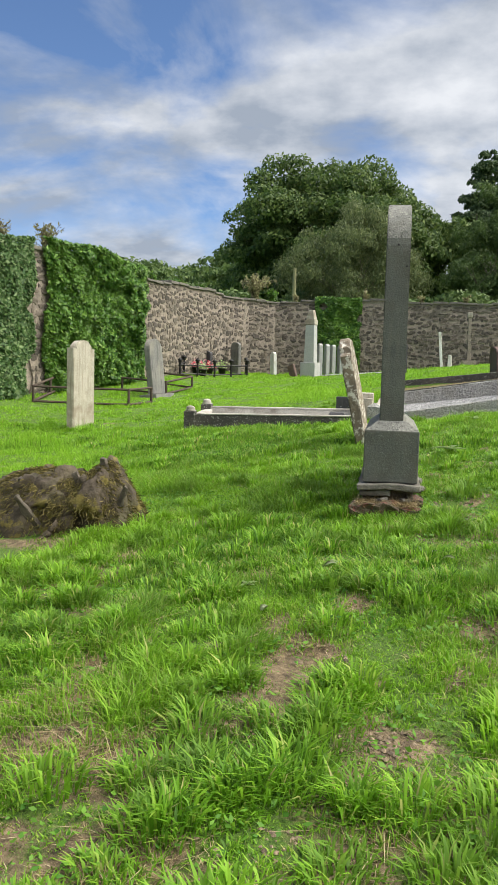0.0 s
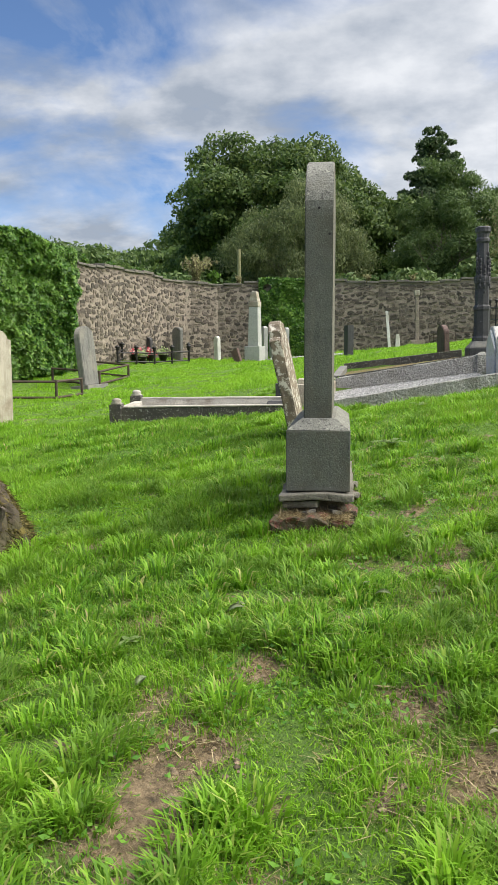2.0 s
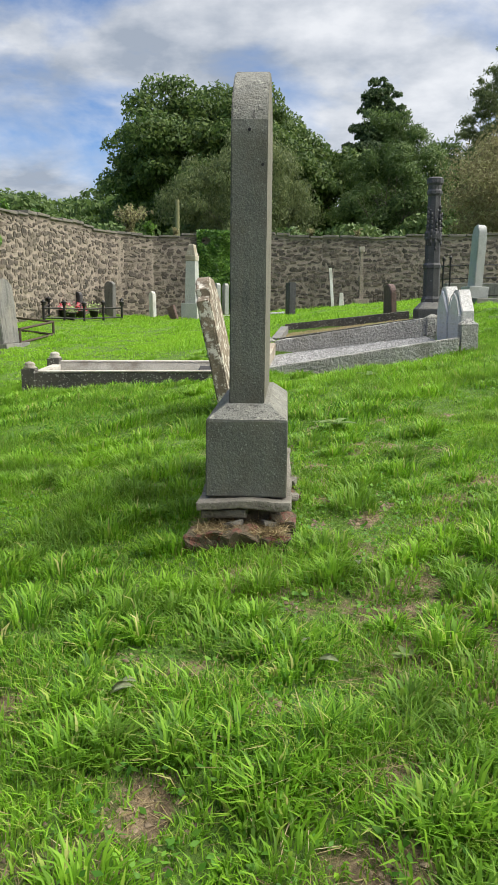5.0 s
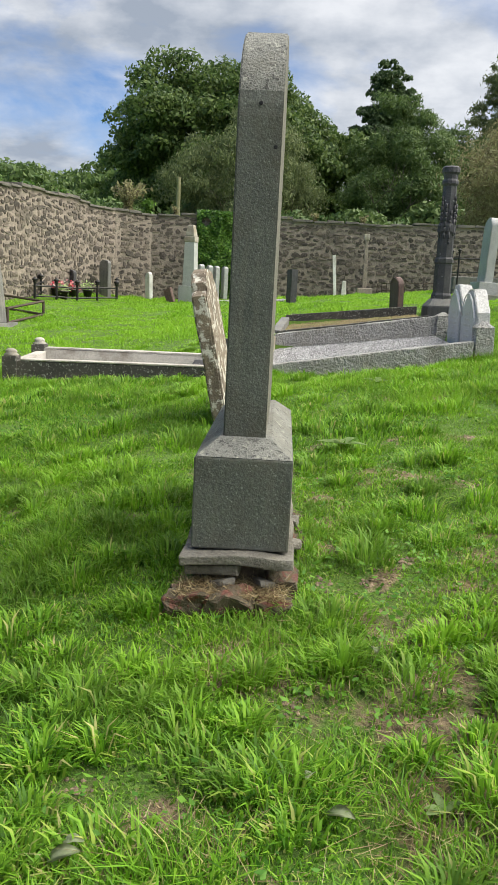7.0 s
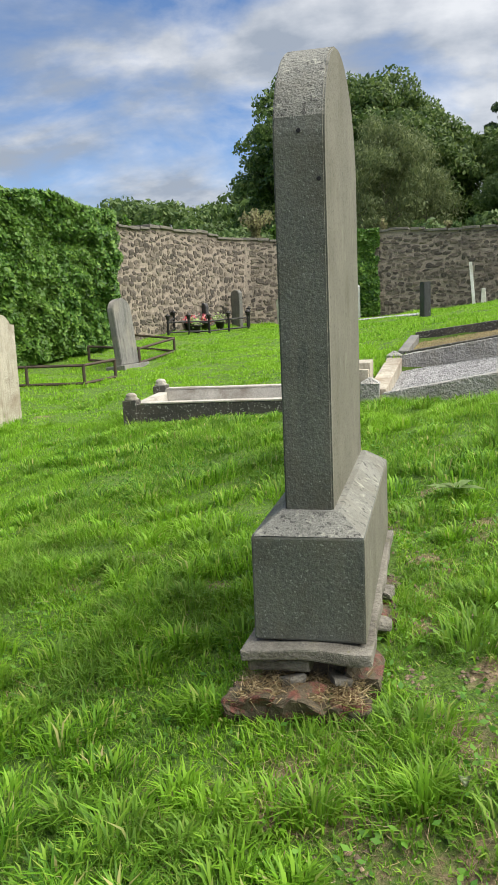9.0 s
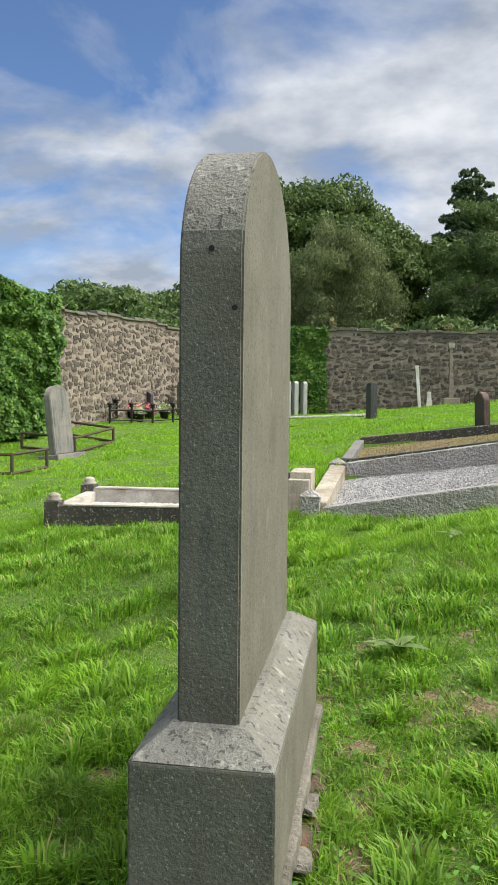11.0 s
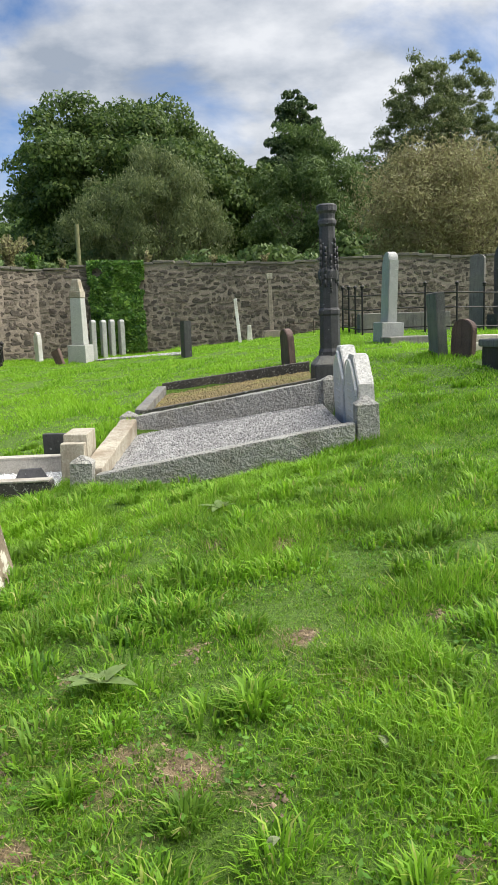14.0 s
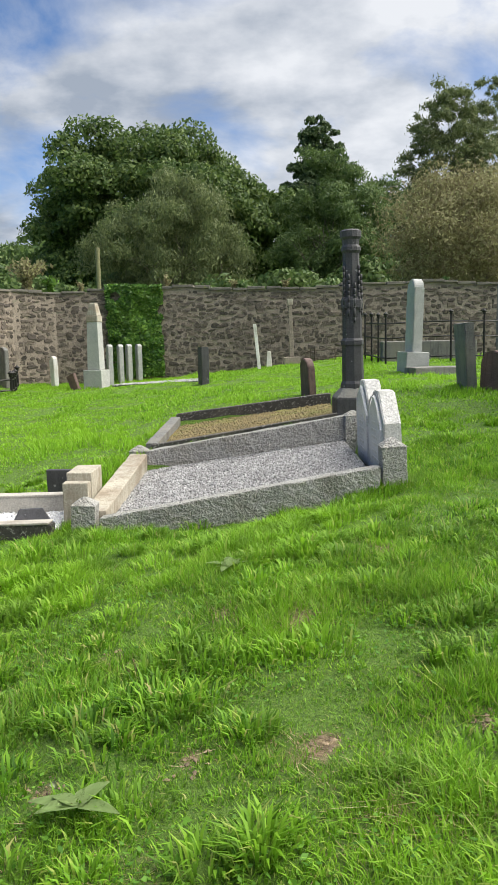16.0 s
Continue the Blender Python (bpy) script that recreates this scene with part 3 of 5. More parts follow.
    v = np.stack([p - w, p + w, p + d * (0.02 + 0.07 * r.random((n, 1)))], 1).reshape(-1, 3)
    ob = link_mesh("dead_grass", mesh_from("dead_grass", v, np.arange(3 * n).reshape(-1, 3)), M_DRY, t, "dry grass grown over the bricks")
    ob["kind"] = "stuff"


tall_headstone()


def leaning_headstone():
    t = thing("leaning_headstone", "lichen-covered sandstone headstone leaning to one side", "headstone", pose(-0.265, 8.68, 0.6, 0, -12, -2))
    pts = [(-0.36, -0.25), (0.36, -0.25), (0.36, 1.03), (0.29, 1.06), (0.285, 1.12)]
    for i in range(1, 12):
        a = math.pi * i / 12
        pts.append((0.22 * math.cos(a), 1.14 + 0.09 * math.sin(a)))
    pts += [(-0.285, 1.12), (-0.29, 1.06), (-0.36, 1.03)]
    bm = slab(pts, -0.055, 0.055, 0.012, 0.0, "y")
    bmesh.ops.subdivide_edges(bm, edges=[e for e in bm.edges if e.calc_length() > 0.2], cuts=6, use_grid_fill=True)
    roughen(bm, 0.012, 9)
    part("slab", bm, M_LICHEN, t)


leaning_headstone()

# ---- kerbed graves ----


def pebbles(name, corners, height, material, parent, count, size, seed):
    """Loose gravel over a four-cornered bed; corners as x, y, z in turn."""
    r = np.random.default_rng(seed)
    c = np.array(corners, float)
    u, v = r.random(count)[:, None], r.random(count)[:, None]
    p = (c[0] * (1 - u) + c[1] * u) * (1 - v) + (c[3] * (1 - u) + c[2] * u) * v
    p[:, 2] += height + 0.01 * r.random(count)
    base = np.array([(1, 0, 0), (0, 1, 0), (-1, 0, 0), (0, -1, 0), (0, 0, 0.8), (0, 0, -0.8)])
    tri = np.array([(0, 1, 4), (1, 2, 4), (2, 3, 4), (3, 0, 4), (1, 0, 5), (2, 1, 5), (3, 2, 5), (0, 3, 5)])
    s = size * (0.5 + r.random((count, 1, 1)))
    a = r.random(count) * 6.28
    rot = np.stack([np.cos(a), -np.sin(a), np.sin(a), np.cos(a)], -1).reshape(-1, 2, 2)
    k = base[None] * s * (0.7 + 0.6 * r.random((count, 6, 1)))
    k[..., :2] = np.einsum("nij,nkj->nki", rot, k[..., :2])
    verts = (k + p[:, None]).reshape(-1, 3)
    faces = (tri[None] + 6 * np.arange(count)[:, None, None]).reshape(-1, 3)
    ob = link_mesh(name, mesh_from(name, verts, faces), material, parent)
    ob["kind"] = "stuff"
    return ob


def bed(corners, material, parent, name="bed"):
    bm = bmesh.new()
    top = [bm.verts.new(c) for c in corners]
    low = [bm.verts.new((c[0], c[1], c[2] - 0.15)) for c in corners]
    bm.faces.new(top)
    bm.faces.new(low[::-1])
    for i in range(4):
        bm.faces.new((top[i], low[i], low[(i + 1) % 4], top[(i + 1) % 4]))
    return part(name, bm, material, parent)


def kerb_post(parent, x, y, z0, z1, w, material, cap=0.06, tilt=0.0):
    b = block(-w / 2, w / 2, -w / 2, w / 2, z0 - z1, 0, 0.008, 0.004, cuts=1)
    p = part("post", b, material, parent)
    p.matrix_local = pose(x, y, z1, 0, tilt, 0)
    part("cap", block(-w / 2 - 0.006, w / 2 + 0.006, -w / 2 - 0.006, w / 2 + 0.006, 0.0, cap, 0.004, 0, top=(w / 2 - 0.012, w / 2 - 0.012)), material, p)
    return p


def low_grave():
    """The low blackened surround with white gravel."""
    t = thing("grave_surround", "low weathered concrete grave surround with black-stained sides and white gravel", "grave")
    a, b, c, d = (-2.98, 11.55, 0.72), (-0.50, 11.42, 0.77), (-0.50, 12.42, 0.82), (-2.95, 12.50, 0.79)
    part("front_kerb", beam(a, b, 0.13, 0.30, 0.012, 0.006, 8), M_DARKKERB, t, "black-stained concrete kerb")
    part("back_kerb", beam(d, c, 0.13, 0.30, 0.012, 0.006, 8), M_CONCRETE, t)
    part("end_kerb", beam((-2.97, 11.62, 0.72), (-2.95, 12.43, 0.76), 0.13, 0.28, 0.012, 0.006, 3), M_CONCRETE, t)
    part("front_coping", beam((-2.9, 11.55, 0.742), (-0.52, 11.42, 0.792), 0.15, 0.02, 0.006, 0.004, 6), M_CONCRETE, t)
    part("back_coping", beam((-2.9, 12.50, 0.81), (-0.52, 12.42, 0.84), 0.15, 0.02, 0.006, 0.004, 6), M_CONCRETE, t)
    for x, y, z in ((-3.03, 11.55, 0.77), (-3.0, 12.52, 0.84)):
        p = part("post", block(-0.085, 0.085, -0.085, 0.085, -0.42, 0, 0.01, 0.008, cuts=2), M_DARKKERB, t)
        p.matrix_local = pose(x, y, z)
        part("knob", lathe([(0.085, 0.0), (0.09, 0.015), (0.06, 0.03), (0.075, 0.05), (0.05, 0.075), (0.015, 0.085)], 8), M_CONCRETE, p, smooth=True)
    q = [(-2.9, 11.6, 0.56), (-0.55, 11.48, 0.62), (-0.55, 12.36, 0.66), (-2.88, 12.45, 0.62)]
    bed(q, M_WGRAVEL, t, "gravel_bed")
    pebbles("gravel", q, 0.0, M_WGRAVEL, t, 9000, 0.016, 21)


low_grave()
t = thing("memorial_tablet", "small black wedge-shaped memorial tablet on white gravel", "memorial", pose(-0.80, 11.85, 0.62, 0, 0, 14))
part("tablet", block(-0.20, 0.20, -0.09, 0.09, 0, 0.19, 0.006, top=(0.10, 0.07)), M_BLACKSTONE, t)
t = thing("memorial_tablet", "black square memorial tablet standing in grass behind a kerb", "memorial", pose(-0.72, 12.75, 0.78, 4, 0, -4))
part("tablet", block(-0.15, 0.15, -0.03, 0.03, 0, 0.24, 0.004), M_BLACKSTONE, t)
t = thing("stepped_kerbstone", "cream sandstone stepped block standing at the corner of the low grave", "headstone", pose(-0.37, 12.0, 0.55))
part("lower_step", block(-0.13, 0.10, -0.20, -0.06, 0, 0.49, 0.01, 0.003), M_PALE, t)
part("upper_step", block(-0.12, 0.11, -0.058, 0.42, 0, 0.56, 0.01, 0.003), M_PALE, t)


def granite_grave():
    t = thing("granite_grave", "rock-faced grey granite grave surround with grey gravel and corner posts", "grave")
    part("front_kerb", beam((-0.08, 11.36, 0.83), (2.22, 11.24, 1.235), 0.15, 0.34, 0.012, 0.010, 14), M_ROCKFACE, t)
    part("back_kerb", beam((0.04, 13.65, 1.07), (2.25, 13.5, 1.44), 0.15, 0.34, 0.012, 0.010, 14), M_ROCKFACE, t)
    part("end_kerb", beam((-0.16, 11.50, 0.855), (-0.06, 13.62, 1.04), 0.2, 0.30, 0.014, 0.004, 6), M_PALE, t, "pale dressed stone end kerb")
    kerb_post(t, -0.22, 11.42, 0.55, 0.93, 0.20, M_ROCKFACE, 0.06, 2)
    kerb_post(t, -0.07, 13.74, 0.75, 1.06, 0.20, M_ROCKFACE, 0.06, 1)
    kerb_post(t, 2.34, 11.30, 0.85, 1.385, 0.20, M_ROCKFACE, 0.07, -2)
    kerb_post(t, 2.32, 13.46, 1.0, 1.44, 0.18, M_ROCKFACE, 0.05)
    q = [(-0.05, 11.44, 0.71), (2.22, 11.32, 1.08), (2.22, 13.44, 1.15), (0.02, 13.58, 0.84)]
    bed(q, M_GRAVEL, t, "gravel_bed")
    pebbles("gravel", q, 0.0, M_GRAVEL, t, 26000, 0.016, 22)


granite_grave()


def twin_headstone():
    t = thing("twin_headstone", "twin gabled grey granite headstone with polished arched panels", "headstone", pose(2.40, 12.36, 1.0, 0, -2, 0))
    for k, y in enumerate((-0.42, 0.34)):
        out = [(-0.37, -0.1), (0.37, -0.1), (0.37, 0.54 + 0.06 * k), (0.12, 0.80 + 0.06 * k), (-0.12, 0.80 + 0.06 * k), (-0.37, 0.54 + 0.06 * k)]
        bm = slab([(u + y, z) for u, z in out], -0.06, 0.09, 0.01, 0.0, "y")
        bmesh.ops.subdivide_edges(bm, edges=[e for e in bm.edges if e.calc_length() > 0.2], cuts=5, use_grid_fill=True)
        roughen(bm, 0.006, 14)
        p = part("slab", bm, M_PALEGRANITE, t)
        face = [(-0.32, 0.0), (0.32, 0.0), (0.32, 0.48), (0.18, 0.65), (0.0, 0.76), (-0.18, 0.65), (-0.32, 0.48)]
        part("polished_panel", slab([(u + y, z + 0.05 * k) for u, z in face], -0.085, -0.062, 0.004, 0, "y"), M_POLISH, p, "polished pale grey panel")
        for i in range(7):
            w = 0.18 + 0.06 * ((i * 37) % 3)
            part("inscription_line", block(-0.089, -0.0845, y - w / 2, y + w / 2, 0.50 - 0.065 * i, 0.525 - 0.065 * i, 0), M_GOLD, p)
        bm = bmesh.new()
        g = [(0.26 * math.cos(a), 0.48 + 0.27 * math.sin(a) ** 0.8) for a in [math.pi * i / 12 for i in range(13)]]
        for a, b in zip(g, g[1:]):
            tube(bm, (-0.087, a[0] + y, a[1]), (-0.087, b[0] + y, b[1]), 0.007, sides=5)
        part("carved_arch", bm, M_GOLD, p)


twin_headstone()


def dark_grave():
    t = thing("dark_grave", "blackened kerbed grave bed overgrown with yellow moss", "grave")
    part("back_kerb", beam((0.17, 16.0, 1.27), (2.35, 15.9, 1.53), 0.13, 0.26, 0.01, 0.006, 8), M_DARKKERB, t)
    part("front_kerb", beam((0.05, 13.98, 1.09), (2.2, 13.86, 1.43), 0.12, 0.22, 0.01, 0.006, 8), M_DARKKERB, t)
    part("end_kerb", beam((0.03, 14.06, 1.10), (0.16, 15.92, 1.23), 0.14, 0.22, 0.01, 0.006, 6), M_SLATE, t, "grey kerb end")
    q = [(0.1, 14.05, 0.99), (2.3, 13.95, 1.30), (2.32, 15.83, 1.37), (0.2, 15.92, 1.09)]
    bed(q, M_MOSS, t, "moss_bed")
    pebbles("mossy_gravel", q, 0.0, M_MOSS, t, 9000, 0.022, 23)


dark_grave()


def draped_column():
    t = thing("column_monument", "tall soot-blackened stone column monument with carved drapery on a plinth", "monument", pose(2.50, 14.62, 1.2, 0, -0.8, 0))
    part("plinth", block(-0.24, 0.24, -0.24, 0.24, -0.3, 0.36, 0.02, 0.004, cuts=1), M_BLACKSTONE, t)
    part("plinth_slope", block(-0.235, 0.235, -0.235, 0.235, 0.361, 0.47, 0.006, 0.003, top=(0.09, 0.09)), M_SLATE, t, "pale plinth slope")
    prof = [(0.155, 0.46), (0.155, 0.52), (0.135, 0.56), (0.13, 0.98), (0.142, 1.0), (0.142, 1.05), (0.12, 1.08), (0.12, 1.42), (0.135, 1.45), (0.135, 1.54), (0.112, 1.58), (0.10, 2.10)]
    part("shaft", lathe(prof, 8), M_BLACKSTONE, t)
    part("capital", lathe([(0.10, 2.10), (0.12, 2.13), (0.12, 2.17), (0.10, 2.20), (0.105, 2.26), (0.13, 2.29), (0.13, 2.36), (0.10, 2.38)], 12), M_BLACKSTONE, t)
    r = random.Random(5)
    for k in range(5):
        a, bm = -2.6 + 0.6 * k, bmesh.new()
        z, pts = 1.95 - 0.1 * (k % 3), []
        for i in range(9):
            aa, zz = a + 0.05 * math.sin(i * 0.5 + k), z - i * (0.06 + 0.015 * r.random())
            pts.append((0.118 * math.cos(aa), 0.118 * math.sin(aa), zz))
        for p0, p1 in zip(pts, pts[1:]):
            tube(bm, p0, p1, 0.016, 0.016, 6)
        part("drapery_fold", bm, M_BLACKSTONE, t, smooth=True)


draped_column()

# ---- other headstones ----


def headstone(name, label, x, y, w, thick, h, material, m_turn=0, tilt=(0, 0), shoulder=0.85, inset=0.0, base=None, rough=0.004, z=None, flat=False):
    """Round-headed or flat slab facing along y before it is turned; base: width, depth, height of its plinth."""
    z = gz(x, y) if z is None else z
    t = thing(name, label, "headstone", pose(x, y, z, tilt[0], tilt[1], m_turn))
    b = base[2] if base else -0.15
    out = [(-w / 2, b), (w / 2, b), (w / 2, h), (-w / 2, h)] if flat else arch(w / 2, b, h * shoulder, h, 12, inset)
    bm = slab(out, -thick / 2, thick / 2, 0.012, 0.0)
    roughen(bm, rough, 8, x)
    part("slab", bm, material, t)
    if base:
        part("plinth", block(-base[0] / 2, base[0] / 2, -base[1] / 2, base[1] / 2, -0.15, base[2] - 0.002, 0.015, 0.004, cuts=1), material, t)
    return t


headstone("shouldered_headstone", "pale weathered sandstone headstone with shouldered round top", -5.02, 12.0, 0.60, 0.13, 1.44, M_PALE, 78, (0, 0.5), 0.91, 0.07, rough=0.01)
headstone("slate_headstone", "grey streaked headstone with rounded top on a pale plinth", -5.22, 16.9, 0.62, 0.14, 1.32, M_SLATE, 80, (-6, 0), 0.82, 0.0, (0.9, 0.42, 0.07), rough=0.01)
headstone("dark_headstone", "small dark sandstone headstone with pointed head", 2.1, 16.5, 0.44, 0.11, 0.58, M_RED, -78, (3, 0), 0.74, rough=0.012)
headstone("upright_slab", "thin dark granite slab standing upright in grass", 0.28, 21.6, 0.34, 0.16, 0.78, M_BLACKSTONE, -72, (0, 0), flat=True)
headstone("grey_headstone", "tall grey granite headstone with stepped head on a plinth", 4.12, 18.7, 0.55, 0.17, 1.60, M_GREY, -88, (-2, 0), 0.9, 0.05, (0.7, 0.4, 0.34))
headstone("grey_flat_headstone", "grey weathered headstone with flat sloping top", 4.22, 15.7, 0.55, 0.13, 0.90, M_SLATE, -90, (4, 0), flat=True, rough=0.01)
headstone("red_headstone", "low red sandstone headstone with round head, leaning on another", 4.47, 15.35, 0.42, 0.10, 0.52, M_RED, -64, (-3, 0), 0.7, rough=0.012)
headstone("black_headstone", "tall blackened headstone with round head on a plinth", 7.55, 22.3, 0.75, 0.2, 1.95, M_BLACKSTONE, -92, (0, 0), 0.9, 0.05, (0.8, 0.5, 0.4))
headstone("slim_headstone", "slim grey headstone beside a railing", 7.15, 22.9, 0.34, 0.16, 1.75, M_SLATE, -30, (0, 0), 0.94)
headstone("white_headstone", "narrow white weathered headstone with broken head near the wall", -3.88, 25.6, 0.24, 0.12, 0.80, M_WHITE, -50, (0, -2), 0.9, 0.03, rough=0.02)
headstone("fallen_stone", "small brown leaning stone in the grass", -2.98, 24.0, 0.24, 0.10, 0.40, M_RED, -30, (0, -22), flat=True, rough=0.02)
PAIR = "small pale headstones in a row"
for x, y, h in ((-2.30, 25.0, 1.02), (-2.12, 25.6, 1.02), (-1.95, 26.0, 1.05), (-1.72, 26.25, 1.05)):
    ob = headstone("small_headstone", "small pale grey headstone with rounded top, one of a row", x, y, 0.40, 0.12, h, M_GREY, -72, (0, 0), 0.93)
    ob["group"] = PAIR


def obelisk():
    x, y = -2.52, 24.3
    t = thing("pillar_headstone", "tall grey granite pillar headstone with stepped head on a block plinth", "headstone", pose(x, y, gz(x, y), 0, 0, -18))
    part("plinth", block(-0.25, 0.25, -0.22, 0.22, -0.15, 0.43, 0.015, 0.003), M_GREY, t)
    part("shaft", block(-0.17, 0.17, -0.14, 0.14, 0.432, 1.60, 0.01, 0.0, top=(0.025, 0.02)), M_GREY, t)
    part("collar", block(-0.16, 0.16, -0.13, 0.13, 1.602, 1.76, 0.02), M_PALE, t, "pale carved collar")
    part("head", block(-0.14, 0.14, -0.115, 0.115, 1.762, 2.06, 0.02, 0, top=(0.06, 0.03)), M_PALE, t)


obelisk()


def flat_plot():
    q = [(-2.15, 24.35, gz(-2.15, 24.35) + 0.012), (0.1, 22.6, gz(0.1, 22.6) + 0.012), (0.2, 23.1, gz(0.2, 23.1) + 0.012), (-2.0, 24.9, gz(-2.0, 24.9) + 0.012)]
    t = thing("gravel_grave", "flat grave bed of pale gravel between headstones", "grave")
    bed(q, M_GRAVEL, t, "gravel_bed")
    pebbles("gravel", q, 0.002, M_GRAVEL, t, 5000, 0.025, 24)


flat_plot()


def wall_pillar():
    x, y = 2.45, 26.0
    t = thing("pillar_cross", "slim lichened stone pillar on a square base beside the wall", "monument", pose(x, y, gz(x, y), 0, -1, 0))
    part("base", block(-0.22, 0.22, -0.18, 0.18, -0.1, 0.24, 0.02, 0.006), M_MORTAR, t)
    part("shaft", block(-0.06, 0.06, -0.05, 0.05, 0.24, 1.62, 0.012, 0.004, top=(0.015, 0.01)), M_MORTAR, t)
    part("head", block(-0.08, 0.08, -0.065, 0.065, 1.62, 1.78, 0.015, 0.004), M_PALE, t)
    x, y = 1.55, 25.2
    t = thing("white_stake", "slim white weathered leaning grave marker", "marker", pose(x, y, gz(x, y), 0, -5, 0))
    part("post", block(-0.042, 0.042, -0.03, 0.03, -0.1, 1.18, 0.008, 0.006, cuts=2), M_WHITE, t)
    x, y = 1.82, 25.6
    t = thing("white_marker", "small white stone marker near the wall", "marker", pose(x, y, gz(x, y)))
    part("post", block(-0.08, 0.08, -0.05, 0.05, -0.1, 0.42, 0.02, 0.01, cuts=2, top=(0.03, 0.0)), M_WHITE, t)


wall_pillar()


def white_monument():
    """The large pale monument on a dark stepped base."""
    x, y = 5.48, 13.75
    t = thing("large_monument", "large white-washed tapering stone monument with cornice on a dark stepped base", "monument", pose(x, y, gz(4.6, 12.9), 0, 0, 14))
    part("lower_step", block(-0.88, 0.88, -0.88, 0.88, -0.4, 0.33, 0.02, 0.02, cuts=5), M_WALLSTONE, t, "dark rubble base course")
    part("upper_step", block(-0.91, 0.91, -0.91, 0.91, 0.332, 0.43, 0.02, 0.006, cuts=3), M_SLATE, t)
    part("plinth", block(-0.74, 0.74, -0.74, 0.74, 0.432, 0.75, 0.02, 0.006, cuts=2), M_SLATE, t)
    part("die", block(-0.70, 0.70, -0.70, 0.70, 0.752, 1.55, 0.02, 0.004, cuts=2, top=(0.02, 0.02)), M_WHITE, t)
    part("body", block(-0.675, 0.675, -0.675, 0.675, 1.552, 3.25, 0.015, 0.003, cuts=2, top=(0.045, 0.045)), M_WHITE, t)
    part("frieze", block(-0.60, 0.60, -0.60, 0.60, 3.252, 3.48, 0.012), M_WHITE, t)
    for k in range(3):
        e = 0.64 + 0.055 * k
        part("cornice", block(-e, e, -e, e, 3.482 + 0.07 * k, 3.55 + 0.07 * k, 0.015), M_SLATE, t)
    part("cap", block(-0.6, 0.6, -0.6, 0.6, 3.692, 4.1, 0.02, 0, top=(0.45, 0.45)), M_SLATE, t)


white_monument()

# ---- ironwork ----


def railing(name, label, corners, height, rails, spacing, material, r=0.012, finial=None, post_r=0.016, bottom=0.08, bars=False):
    """A railing on posts along a line of corners, following the turf."""
    t = thing(name, label, "railing")
    posts = []
    for (x0, y0), (x1, y1) in zip(corners, corners[1:]):
        n = max(1, round(math.dist((x0, y0), (x1, y1)) / spacing))
        posts += [(x0 + (x1 - x0) * i / n, y0 + (y1 - y0) * i / n) for i in range(n + (1 if (x1, y1) == corners[-1] else 0))]
    for x, y in posts:
        bm = bmesh.new()
        tube(bm, (0, 0, -0.15), (0, 0, height), post_r, post_r * 0.9, 8)
        p = part("post", bm, material, t)
        p.matrix_local = pose(x, y, gz(x, y))
        if finial:
            f = part("finial", lathe([(post_r * a, b * finial) for a, b in ((1, 0), (2.0, 0.12), (1.1, 0.3), (2.3, 0.5), (2.1, 0.65), (0.9, 0.8), (0.3, 1.0))], 8), material, p, smooth=True)
            f.matrix_local = pose(0, 0, height)
    for h in rails:
        for (x0, y0), (x1, y1) in zip(posts, posts[1:]):
            part("rail", tube(bmesh.new(), (x0, y0, gz(x0, y0) + h), (x1, y1, gz(x1, y1) + h), r, r, 6), material, t)
    return t


railing("iron_railing", "black painted low iron railing with finials round a family grave", [(-6.2, 24.6), (-6.0, 21.6), (-4.35, 23.3), (-4.75, 25.2)], 0.40, (0.08, 0.33), 0.62, M_IRON, 0.022, 0.15, 0.034)
railing("pipe_railing", "low rusty iron pipe railing round an overgrown grave", [(-7.3, 16.6), (-7.05, 14.45), (-5.2, 14.9), (-4.98, 15.7)], 0.36, (0.04, 0.34), 1.05, M_RUST, 0.026, None, 0.03)
railing("pipe_railing", "low rusty iron pipe railing with scrolled corner brackets", [(-6.2, 17.3), (-5.1, 17.2), (-4.85, 18.6), (-6.1, 19.3)], 0.33, (0.04, 0.31), 1.0, M_RUST, 0.026, None, 0.03)
railing("spear_railing", "tall black iron railing with spear finials round a grave plot", [(3.9, 22.6), (4.05, 20.9), (6.0, 20.7), (8.6, 21.6), (8.8, 23.4)], 0.95, (0.12, 0.52, 0.82), 0.62, M_IRON, 0.017, 0.11, 0.022)
railing("wall_railing", "low rusty iron railing at the foot of the wall", [(2.85, 26.2), (3.0, 25.2), (4.6, 25.4)], 0.36, (0.1, 0.3), 0.5, M_RUST, 0.012, None, 0.014)


def ledger(x, y, w, d, h, turn, material, label):
    t = thing("ledger_stone", label, "grave", pose(x, y, gz(x, y), 0, 0, turn))
    part("slab", block(-w / 2, w / 2, -d / 2, d / 2, -0.1, h, 0.02, 0.008, cuts=3), material, t)


ledger(5.2, 22.2, 2.0, 0.9, 0.42, -6, M_SLATE, "raised grey ledger slab within a railing")
ledger(4.35, 18.0, 0.9, 0.5, 0.10, 10, M_SLATE, "flat grey stone slab sunk in the grass")
ledger(5.8, 16.9, 1.9, 0.22, 0.16, 8, M_CONCRETE, "weathered concrete kerb beam in the grass")
ledger(5.6, 16.2, 1.6, 0.2, 0.10, 8, M_CONCRETE, "weathered concrete kerb beam in the grass")


